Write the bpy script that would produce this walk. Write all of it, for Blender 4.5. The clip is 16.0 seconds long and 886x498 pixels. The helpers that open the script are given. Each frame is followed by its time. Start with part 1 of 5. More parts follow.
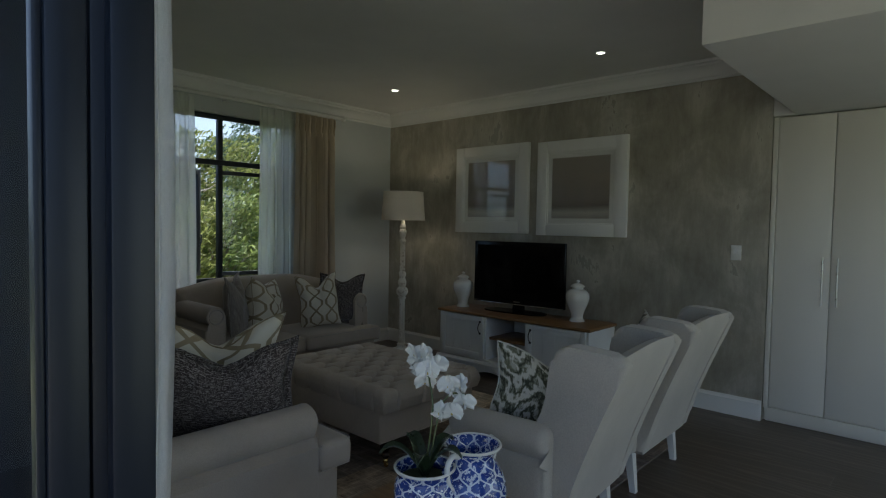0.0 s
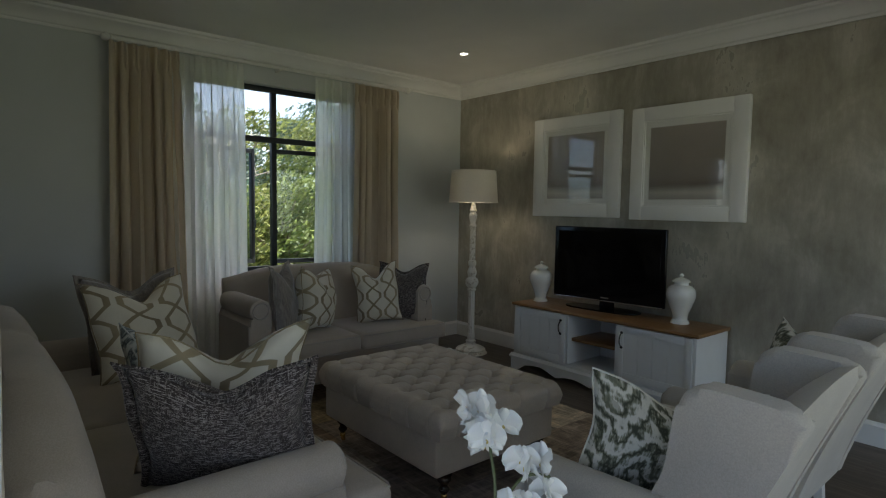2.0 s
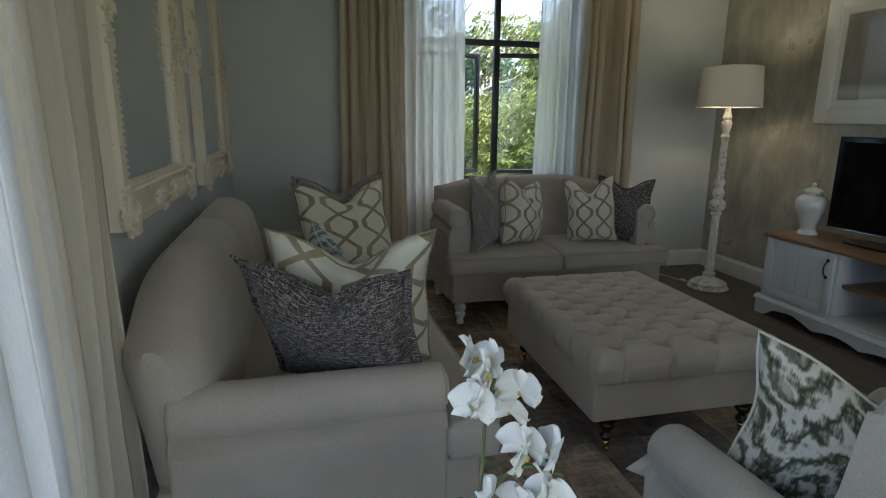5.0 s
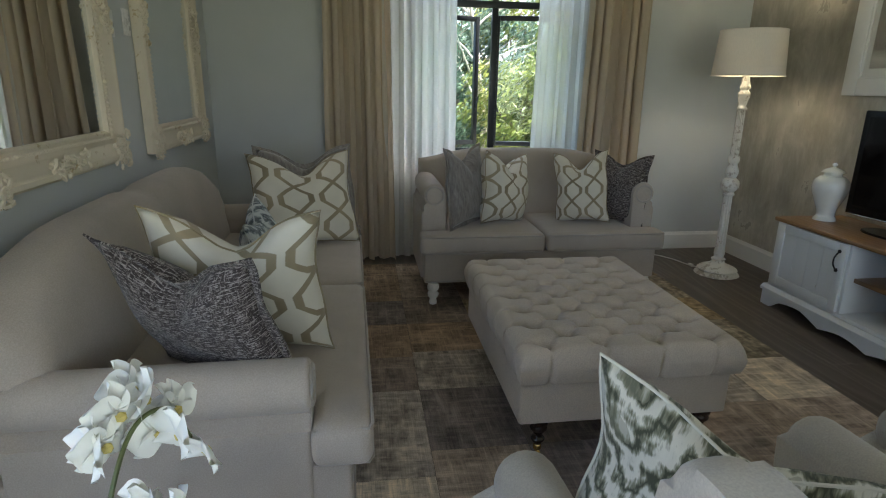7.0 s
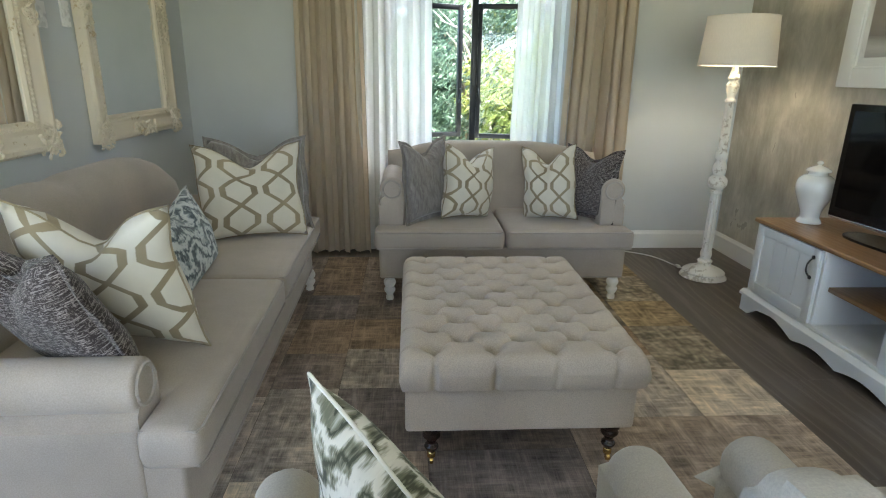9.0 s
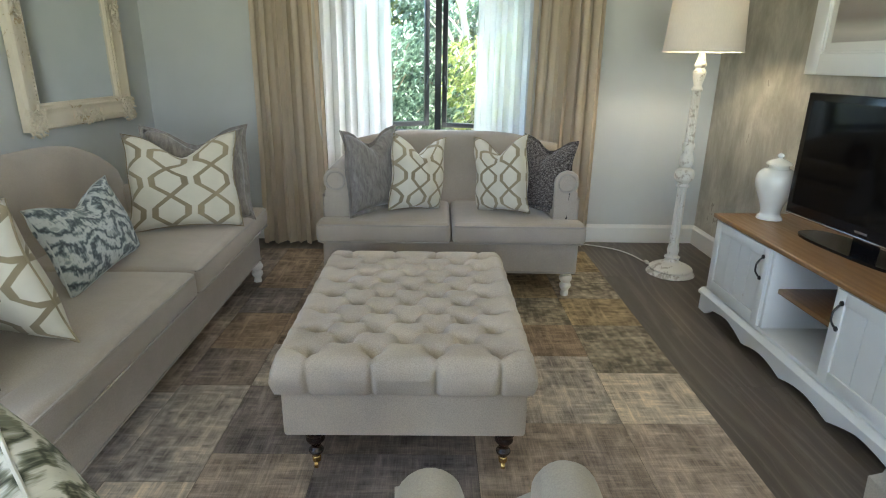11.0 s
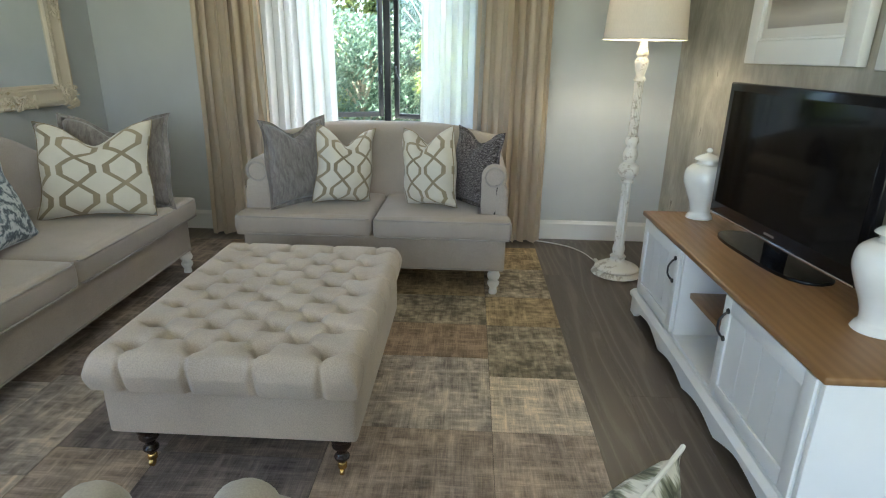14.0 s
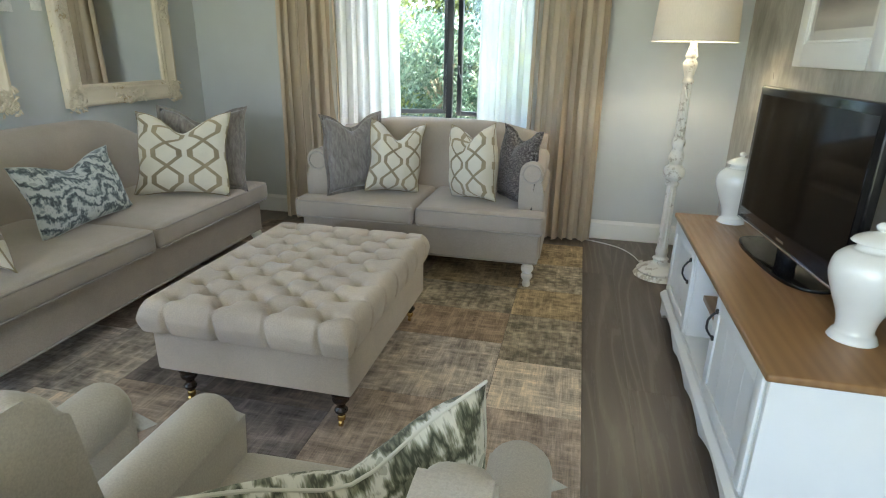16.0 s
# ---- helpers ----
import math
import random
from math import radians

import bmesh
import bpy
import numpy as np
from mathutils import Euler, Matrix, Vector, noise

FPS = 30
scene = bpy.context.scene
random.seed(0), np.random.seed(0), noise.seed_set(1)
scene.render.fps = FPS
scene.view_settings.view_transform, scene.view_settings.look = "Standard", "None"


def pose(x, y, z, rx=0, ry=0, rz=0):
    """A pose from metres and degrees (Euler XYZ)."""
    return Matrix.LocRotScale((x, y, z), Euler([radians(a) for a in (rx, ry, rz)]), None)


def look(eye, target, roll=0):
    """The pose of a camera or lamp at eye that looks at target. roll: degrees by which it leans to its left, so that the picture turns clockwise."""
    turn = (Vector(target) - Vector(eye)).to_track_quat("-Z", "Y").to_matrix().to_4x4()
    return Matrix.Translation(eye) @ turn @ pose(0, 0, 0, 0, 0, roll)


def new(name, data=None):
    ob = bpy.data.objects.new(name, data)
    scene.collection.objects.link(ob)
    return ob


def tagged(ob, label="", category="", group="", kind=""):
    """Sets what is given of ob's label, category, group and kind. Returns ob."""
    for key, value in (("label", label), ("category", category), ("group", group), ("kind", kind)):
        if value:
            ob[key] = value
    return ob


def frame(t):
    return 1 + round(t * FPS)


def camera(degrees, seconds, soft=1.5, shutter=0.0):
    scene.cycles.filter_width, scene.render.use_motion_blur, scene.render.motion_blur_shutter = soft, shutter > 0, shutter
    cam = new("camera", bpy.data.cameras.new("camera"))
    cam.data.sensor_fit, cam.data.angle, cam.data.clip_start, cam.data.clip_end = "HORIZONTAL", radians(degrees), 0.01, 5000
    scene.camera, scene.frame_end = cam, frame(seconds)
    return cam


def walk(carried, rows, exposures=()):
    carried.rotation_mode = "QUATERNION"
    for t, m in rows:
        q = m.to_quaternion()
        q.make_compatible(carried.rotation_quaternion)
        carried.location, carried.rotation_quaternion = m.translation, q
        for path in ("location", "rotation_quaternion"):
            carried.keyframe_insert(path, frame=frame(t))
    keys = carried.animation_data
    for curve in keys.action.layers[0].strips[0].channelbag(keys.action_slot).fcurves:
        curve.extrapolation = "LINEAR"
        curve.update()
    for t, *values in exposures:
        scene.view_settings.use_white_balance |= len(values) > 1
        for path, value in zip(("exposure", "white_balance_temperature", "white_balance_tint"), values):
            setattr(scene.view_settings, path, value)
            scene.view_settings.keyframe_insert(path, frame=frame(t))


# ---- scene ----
cam = camera(75.9, 16.0, soft=1.1)
PATH = [
    (0, (1.386, 1.295, 1.42), (0.043, 2.774, 1.337), 1.0),
    (0.5, (1.256, 1.458, 1.416), (-0.095, 2.929, 1.317), 1.0),
    (1, (1.143, 1.559, 1.4), (-0.232, 3.007, 1.284), 1.0),
    (1.5, (1.016, 1.678, 1.4), (-0.413, 3.071, 1.269), 0.9),
    (2, (0.943, 1.798, 1.407), (-0.583, 3.084, 1.265), 0.9),
    (2.5, (0.886, 1.914, 1.407), (-0.77, 3.025, 1.254), 0.6),
    (3, (0.914, 1.998, 1.401), (-0.87, 2.887, 1.24), 0.2),
    (3.5, (0.919, 2.05, 1.381), (-0.938, 2.758, 1.156), 0.3),
    (4, (0.936, 2.11, 1.361), (-0.947, 2.704, 1.043), 0.3),
    (6.3, (0.834, 2.684, 1.372), (-1.069, 3.01, 0.849), 0.9),
    (6.5, (0.834, 2.729, 1.371), (-1.07, 3.039, 0.842), 0.9),
    (7, (0.785, 2.851, 1.372), (-1.117, 3.125, 0.818), 1.0),
    (7.5, (0.735, 2.998, 1.387), (-1.17, 3.229, 0.822), 1.0),
    (8, (0.743, 3.115, 1.4), (-1.163, 3.312, 0.828), 1.0),
    (8.5, (0.746, 3.264, 1.405), (-1.162, 3.422, 0.827), 1.0),
    (9, (0.748, 3.414, 1.386), (-1.16, 3.528, 0.798), 1.0),
    (11.5, (0.645, 4.017, 1.388), (-1.253, 4.023, 0.758), 0.9),
    (12, (0.657, 4.139, 1.379), (-1.239, 4.116, 0.743), 0.9),
    (12.5, (0.626, 4.25, 1.369), (-1.265, 4.208, 0.718), 0.9),
    (13, (0.577, 4.359, 1.372), (-1.313, 4.301, 0.721), 0.9),
    (13.5, (0.554, 4.47, 1.368), (-1.337, 4.395, 0.721), 1.0),
    (14, (0.54, 4.548, 1.375), (-1.35, 4.465, 0.724), 1.0),
    (14.5, (0.533, 4.652, 1.384), (-1.354, 4.544, 0.73), 1.1),
    (15, (0.573, 4.756, 1.377), (-1.312, 4.589, 0.731), 1.0),
    (15.5, (0.629, 4.838, 1.375), (-1.243, 4.558, 0.731), 1.0),
    (16, (0.699, 4.935, 1.401), (-1.141, 4.515, 0.738), 1.1),
]
EXPOSURES = [(0.0, 1.1, 6350, 4), (0.5, 1.25, 6450, 5), (1.5, 1.45, 6600, 6), (2.5, 2.02, 6600, 6), (3.5, 2.3, 6450, 5), (4.2, 2.18, 6450, 5), (6.3, 2.5, 6600, 6), (7.0, 2.78, 6600, 6), (9.0, 3.74, 6600, 6), (11.5, 3.95, 6500, 6), (14.5, 3.93, 6450, 5), (16.0, 4.05, 6500, 5)]
walk(cam, [(t, look(eye, target, roll)) for t, eye, target, roll in PATH], EXPOSURES)

# ---------- world, sun, lamps ----------
SUN_ELEVATION, SUN_AZIMUTH = 66.0, 338.0
world = bpy.data.worlds.new("sky")
scene.world = world
world.use_nodes = True
wn = world.node_tree.nodes
sky = wn.new("ShaderNodeTexSky")
sky.sky_type = "NISHITA"
sky.sun_disc = False
sky.air_density, sky.dust_density, sky.ozone_density = 0.5, 2.8, 0.3
sky.sun_elevation, sky.sun_rotation = radians(SUN_ELEVATION), radians(SUN_AZIMUTH)
wn["Background"].inputs["Strength"].default_value = 0.15
world.node_tree.links.new(sky.outputs[0], wn["Background"].inputs["Color"])
sun = new("sun", bpy.data.lights.new("sun", "SUN"))
sun.data.energy, sun.data.angle, sun.data.color = 4.4, radians(0.5), (1.0, 0.94, 0.85)
az, el = radians(SUN_AZIMUTH), radians(SUN_ELEVATION)
sun.matrix_world = look((0, 0, 20), (-20 * math.sin(az) * math.cos(el), -20 * math.cos(az) * math.cos(el), 20 - 20 * math.sin(el)))

# daylight that comes in through the glazing of the east side
day = new("east_daylight", bpy.data.lights.new("east_daylight", "AREA"))
day.data.shape, day.data.size, day.data.size_y = "RECTANGLE", 3.2, 1.9
day.data.energy, day.data.color = 4.4, (0.92, 1.0, 0.93)
day.matrix_world = look((3.24, 3.95, 1.2), (0.0, 3.95, 1.2))

# ---------- materials ----------
class Mat:
    """A small builder of node materials."""

    def __init__(self, name, rough=0.6, metal=0.0, spec=0.5):
        self.m = bpy.data.materials.new(name)
        self.m.use_nodes = True
        self.t = self.m.node_tree
        self.p = self.t.nodes["Principled BSDF"]
        self.out = self.t.nodes["Material Output"]
        self.p.inputs["Roughness"].default_value = rough
        self.p.inputs["Metallic"].default_value = metal
        self.p.inputs["Specular IOR Level"].default_value = spec
        self.bumped = None

    def n(self, kind, **inputs):
        node = self.t.nodes.new("ShaderNode" + kind)
        for key, value in inputs.items():
            self.put(node.inputs[key.replace("_", " ")], value)
        return node

    def put(self, socket, value):
        if isinstance(value, bpy.types.NodeSocket):
            self.t.links.new(value, socket)
        else:
            socket.default_value = value

    def coords(self, which="Object", scale=(1, 1, 1), rot=(0, 0, 0)):
        c = self.n("TexCoord")
        mp = self.n("Mapping", Scale=scale, Rotation=rot)
        self.t.links.new(c.outputs[which], mp.inputs["Vector"])
        return mp.outputs[0]

    def noise(self, vec, scale, detail=3.0, rough=0.55, distort=0.0):
        return self.n("TexNoise", Vector=vec, Scale=scale, Detail=detail, Roughness=rough, Distortion=distort).outputs[0]

    def ramp(self, fac, *stops):
        r = self.n("ValToRGB", Fac=fac)
        e = r.color_ramp.elements
        while len(e) < len(stops):
            e.new(0.5)
        for k, (pos, col) in zip(e, stops):
            k.position = pos
            k.color = (*col, 1) if len(col) == 3 else col
        return r.outputs[0]

    def mix(self, fac, a, b, blend="MIX"):
        m = self.t.nodes.new("ShaderNodeMix")
        m.data_type, m.blend_type = "RGBA", blend
        self.put(m.inputs[0], fac)
        self.put(m.inputs[6], a if isinstance(a, bpy.types.NodeSocket) else (*a, 1))
        self.put(m.inputs[7], b if isinstance(b, bpy.types.NodeSocket) else (*b, 1))
        return m.outputs[2]

    def math(self, op, a, b=0.0, c=0.0):
        m = self.t.nodes.new("ShaderNodeMath")
        m.operation = op
        self.put(m.inputs[0], a), self.put(m.inputs[1], b), self.put(m.inputs[2], c)
        return m.outputs[0]

    def color(self, value):
        self.put(self.p.inputs["Base Color"], value if isinstance(value, bpy.types.NodeSocket) else (*value, 1))
        return self

    def rough(self, value):
        self.put(self.p.inputs["Roughness"], value)
        return self

    def bump(self, height, strength=0.2, distance=0.01):
        b = self.n("Bump", Height=height, Strength=strength, Distance=distance)
        if self.bumped:
            self.t.links.new(self.bumped, b.inputs["Normal"])
        self.bumped = b.outputs[0]
        self.t.links.new(self.bumped, self.p.inputs["Normal"])
        return self

    def sheen(self, weight=0.3):
        self.p.inputs["Sheen Weight"].default_value = weight
        return self


def shade(c, k):
    return tuple(min(1.0, v * k) for v in c)


def painted(name, base, rough=0.6, mottling=0.06, scale=1.2):
    m = Mat(name, rough)
    v = m.coords()
    m.color(m.ramp(m.noise(v, scale, 4), (0.3, shade(base, 1 - mottling)), (0.7, shade(base, 1 + mottling))))
    m.bump(m.noise(v, 180, 2), 0.05, 0.002)
    m.bump(m.noise(v, 14, 3), 0.04, 0.004)
    return m.m


def fabric(name, base, weave=520, mottling=0.1, sheen=0.25, rough=0.9, fuzz=0.14):
    m = Mat(name, rough, spec=0.2).sheen(sheen)
    v = m.coords()
    wx = m.n("TexWave", Vector=v, Scale=weave / 6.28).outputs[0]
    v2 = m.coords(rot=(0.0, 0.0, 1.5708))
    wy = m.n("TexWave", Vector=v2, Scale=weave / 6.28).outputs[0]
    thread = m.math("MULTIPLY", wx, wy)
    big = m.ramp(m.noise(v, 3.0, 4), (0.3, shade(base, 1 - mottling)), (0.7, shade(base, 1 + mottling)))
    fine = m.ramp(m.noise(v, 240, 2, 0.7), (0.3, (1 - fuzz,) * 3), (0.7, (1 + fuzz * 0.4,) * 3))
    m.color(m.mix(1.0, big, fine, "MULTIPLY"))
    m.bump(thread, 0.08, 0.001)
    m.bump(m.noise(v, 9, 3), 0.14, 0.014)
    return m.m


def gloss(name, base, rough=0.12, coat=0.0, metal=0.0, mottling=0.04):
    m = Mat(name, rough, metal)
    v = m.coords()
    m.color(m.ramp(m.noise(v, 9, 3), (0.3, shade(base, 1 - mottling)), (0.7, shade(base, 1 + mottling))))
    m.rough(m.ramp(m.noise(v, 30, 3), (0.3, (rough * 0.7,) * 3), (0.8, (rough * 1.4,) * 3)))
    m.p.inputs["Coat Weight"].default_value = coat
    return m.m


def wood(name, dark, light, along="X", rough=0.45, scale=1.0, per_piece=False, limed=0.0, figure=1.0, waver=9.0):
    m = Mat(name, rough)
    v = m.coords()
    if per_piece:
        info = m.n("ObjectInfo")
        shift = m.n("CombineXYZ", X=m.math("MULTIPLY", info.outputs["Random"], 37.0), Y=m.math("MULTIPLY", info.outputs["Random"], 91.0), Z=0.0)
        add = m.t.nodes.new("ShaderNodeVectorMath")
        m.put(add.inputs[0], v), m.put(add.inputs[1], shift.outputs[0])
        v = add.outputs[0]
    stretch = {"X": (0.9, 9, 9), "Y": (9, 0.9, 9), "Z": (9, 9, 0.9)}[along]
    mp = m.n("Mapping", Vector=v, Scale=tuple(s * scale for s in stretch))
    warp = m.noise(mp.outputs[0], 0.7, 3)
    ring = m.n("TexWave", Vector=mp.outputs[0], Scale=0.9, Distortion=waver, Detail=2.0)
    ring.bands_direction = "Y" if along != "Y" else "X"
    ring.inputs["Detail Scale"].default_value = 0.8
    streak = m.noise(mp.outputs[0], 6.0, 6, 0.7)
    c = m.mix(m.math("MULTIPLY", ring.outputs[0], 0.7 * figure), dark, light)
    c = m.mix(m.math("MULTIPLY", streak, 0.7 * figure), c, shade(dark, 0.7))
    c = m.mix(m.math("MULTIPLY", warp, 0.5), c, light)
    if per_piece:
        tone = m.ramp(info.outputs["Random"], (0.0, (0.88, 0.87, 0.87)), (1.0, (1.1, 1.09, 1.08)))
        c = m.mix(1.0, c, tone, "MULTIPLY")
    if limed:
        c = m.mix(m.math("MULTIPLY", m.math("GREATER_THAN", streak, 0.56), limed), c, (0.42, 0.4, 0.38))
        pore = m.ramp(ring.outputs[0], (0.86, (0, 0, 0)), (0.97, (1, 1, 1)))
        c = m.mix(m.math("MULTIPLY", pore, m.math("MULTIPLY", warp, limed * 3.0)), c, (0.36, 0.32, 0.28))
    m.color(c)
    m.bump(streak, 0.18 * figure, 0.002)
    m.bump(ring.outputs[0], 0.06, 0.002)
    m.rough(m.ramp(streak, (0.3, (rough * 0.8,) * 3), (0.7, (min(1, rough * 1.25),) * 3)))
    return m.m


def distressed(name, base, under, amount=0.62, rough=0.5):
    """Paint with the ground showing through at random patches."""
    m = Mat(name, rough)
    v = m.coords()
    wear = m.math("MULTIPLY", m.noise(v, 22, 5, 0.7), m.math("ADD", m.noise(v, 3.5, 2), 0.5))
    k = m.ramp(wear, (amount, (0, 0, 0)), (amount + 0.05, (1, 1, 1)))
    tone = m.ramp(m.noise(v, 2.2, 4), (0.3, shade(base, 0.93)), (0.7, shade(base, 1.04)))
    m.color(m.mix(k, tone, under))
    m.bump(m.noise(v, 60, 4), 0.08, 0.003)
    return m.m


def trellis(name, ground, line, repeat=2.6):
    """Linked octagon trellis, woven band on a pale ground, by the cushion's own UV."""
    m = Mat(name, 0.6, spec=0.35).sheen(0.2)
    c = m.n("TexCoord")
    sep = m.n("SeparateXYZ", Vector=c.outputs["UV"])
    u, v = m.math("MULTIPLY", sep.outputs[0], repeat), m.math("MULTIPLY", sep.outputs[1], repeat * 0.62)
    tri = m.math("SUBTRACT", m.math("MULTIPLY", m.math("PINGPONG", m.math("ADD", v, 0.25), 0.5), 4.0), 1.0)
    clip = m.math("MAXIMUM", m.math("MINIMUM", m.math("MULTIPLY", tri, 1.4), 1.0), -1.0)
    w = m.math("MULTIPLY", clip, 0.36)
    near = None
    for sign in (1.0, -1.0):
        d = m.math("ABSOLUTE", m.math("SUBTRACT", m.math("FRACT", m.math("ADD", m.math("MULTIPLY_ADD", w, sign, u), 0.5)), 0.5))
        near = d if near is None else m.math("MINIMUM", near, d)
    vec = m.coords()
    edge = m.math("ADD", near, m.math("MULTIPLY", m.math("SUBTRACT", m.noise(vec, 300, 2), 0.5), 0.02))
    band = m.ramp(edge, (0.068, (1, 1, 1)), (0.083, (0, 0, 0)))
    tone = m.ramp(m.noise(vec, 5, 3), (0.3, shade(line, 0.72)), (0.7, shade(line, 1.25)))
    base = m.ramp(m.noise(vec, 8, 3), (0.3, shade(ground, 0.93)), (0.7, shade(ground, 1.03)))
    m.color(m.mix(band, base, tone))
    m.bump(band, 0.15, 0.001)
    m.bump(m.noise(vec, 12, 3), 0.25, 0.015)
    m.bump(m.noise(vec, 420, 2), 0.1, 0.001)
    return m.m


def tweed(name, dark, light):
    m = Mat(name, 0.85, spec=0.25).sheen(0.15)
    c = m.n("TexCoord")
    h = m.n("Mapping", Vector=c.outputs["UV"], Scale=(20, 130, 1))
    w = m.n("Mapping", Vector=c.outputs["UV"], Scale=(120, 20, 1))
    a = m.math("GREATER_THAN", m.noise(h.outputs[0], 1.0, 4, 0.75, 0.25), 0.55)
    b = m.math("GREATER_THAN", m.noise(w.outputs[0], 1.0, 4, 0.75), 0.57)
    k = m.math("MULTIPLY", m.math("MAXIMUM", a, m.math("MULTIPLY", b, 0.7)), m.noise(h.outputs[0], 0.5, 2))
    m.color(m.mix(m.math("MINIMUM", m.math("MULTIPLY", k, 1.9), 1.0), dark, light))
    m.bump(k, 0.3, 0.002)
    m.bump(m.noise(m.coords(), 12, 3), 0.25, 0.015)
    return m.m


def crushed(name, dark, light):
    """Crushed velvet: a nap that lies this way and that, in upright streaks."""
    m = Mat(name, 0.7, spec=0.25).sheen(0.35)
    c = m.n("TexCoord")
    streak = m.noise(m.n("Mapping", Vector=c.outputs["UV"], Scale=(26, 7, 1)).outputs[0], 1.0, 5, 0.7, 0.8)
    fine = m.noise(m.n("Mapping", Vector=c.outputs["UV"], Scale=(150, 60, 1)).outputs[0], 1.0, 2, 0.7)
    k = m.math("ADD", m.math("MULTIPLY", streak, 0.75), m.math("MULTIPLY", fine, 0.25))
    m.color(m.ramp(k, (0.36, dark), (0.52, tuple((a + b) / 2 for a, b in zip(dark, light))), (0.68, light)))
    m.bump(k, 0.3, 0.002)
    m.bump(m.noise(m.coords(), 12, 3), 0.25, 0.015)
    return m.m


def ikat(name, ground, mid, dark):
    """Ragged chevron strokes, as a woven feather print."""
    m = Mat(name, 0.85, spec=0.25).sheen(0.15)
    c = m.n("TexCoord")
    sep = m.n("SeparateXYZ", Vector=c.outputs["UV"])
    fray = m.noise(m.n("Mapping", Vector=c.outputs["UV"], Scale=(38, 7, 1)).outputs[0], 1.0, 3, 0.7)
    blot = m.noise(m.n("Mapping", Vector=c.outputs["UV"], Scale=(4, 4, 1)).outputs[0], 1.0, 3, 0.6)
    zig = m.math("MULTIPLY", m.math("PINGPONG", m.math("MULTIPLY", sep.outputs[0], 3.0), 0.5), 0.42)
    y = m.math("ADD", m.math("ADD", sep.outputs[1], zig), m.math("MULTIPLY", fray, 0.26))
    y = m.math("ADD", y, m.math("MULTIPLY", blot, 0.75))
    stripe = m.math("FRACT", m.math("MULTIPLY", y, 4.6))
    col = m.ramp(stripe, (0.0, dark), (0.16, mid), (0.34, ground), (0.58, shade(ground, 0.93)), (0.74, mid), (0.9, dark))
    m.color(m.mix(m.math("GREATER_THAN", blot, 0.6), col, m.mix(0.5, col, mid)))
    m.bump(stripe, 0.1, 0.002)
    m.bump(m.noise(m.coords(), 12, 3), 0.3, 0.015)
    return m.m


def cloth(name, base, trans=0.25, see=0.0, rough=0.9):
    """Curtain cloth: some light passes, and through a sheer some of the view."""
    m = Mat(name, rough, spec=0.1)
    v = m.coords()
    col = m.mix(1.0, m.ramp(m.noise(v, 2.0, 3), (0.3, shade(base, 0.94)), (0.7, shade(base, 1.05))),
                m.ramp(m.noise(m.n("Mapping", Vector=v, Scale=(260, 260, 40)).outputs[0], 1.0, 2), (0.3, (0.96,) * 3), (0.7, (1.03,) * 3)), "MULTIPLY")
    m.color(col)
    tr = m.n("BsdfTranslucent", Color=col)
    mx = m.n("MixShader", Fac=trans)
    m.t.links.new(m.p.outputs[0], mx.inputs[1]), m.t.links.new(tr.outputs[0], mx.inputs[2])
    last = mx.outputs[0]
    if see:
        tp = m.n("BsdfTransparent")
        thread = m.noise(m.n("Mapping", Vector=v, Scale=(500, 500, 500)).outputs[0], 1.0, 1)
        mx2 = m.n("MixShader", Fac=m.math("MULTIPLY_ADD", thread, 0.3, see - 0.15))
        m.t.links.new(last, mx2.inputs[1]), m.t.links.new(tp.outputs[0], mx2.inputs[2])
        last = mx2.outputs[0]
    m.t.links.new(last, m.out.inputs["Surface"])
    return m.m


def glass_pane(name, tint=(0.9, 0.95, 0.94), reflect=0.5):
    m = Mat(name, 0.02)
    t = m.n("BsdfTransparent", Color=(*tint, 1))
    g = m.n("BsdfGlossy", Roughness=0.02)
    facing = m.n("LayerWeight", Blend=0.5).outputs["Facing"]
    mx = m.n("MixShader", Fac=m.math("MULTIPLY_ADD", m.math("POWER", facing, 5.0), 0.9, 0.045))
    m.t.links.new(t.outputs[0], mx.inputs[1]), m.t.links.new(g.outputs[0], mx.inputs[2])
    m.t.links.new(mx.outputs[0], m.out.inputs["Surface"])
    return m.m


def leaf_mat(name, a, b):
    m = Mat(name, 0.55)
    g = m.n("NewGeometry")
    col = m.ramp(g.outputs["Random Per Island"], (0.0, a), (0.6, b), (1.0, shade(b, 1.5)))
    m.color(col)
    tr = m.n("BsdfTranslucent", Color=col)
    mx = m.n("MixShader", Fac=0.4)
    m.t.links.new(m.p.outputs[0], mx.inputs[1]), m.t.links.new(tr.outputs[0], mx.inputs[2])
    m.t.links.new(mx.outputs[0], m.out.inputs["Surface"])
    return m.m


def glow(name, color, strength):
    m = Mat(name)
    e = m.n("Emission", Color=(*color, 1), Strength=strength)
    m.t.links.new(e.outputs[0], m.out.inputs["Surface"])
    return m.m


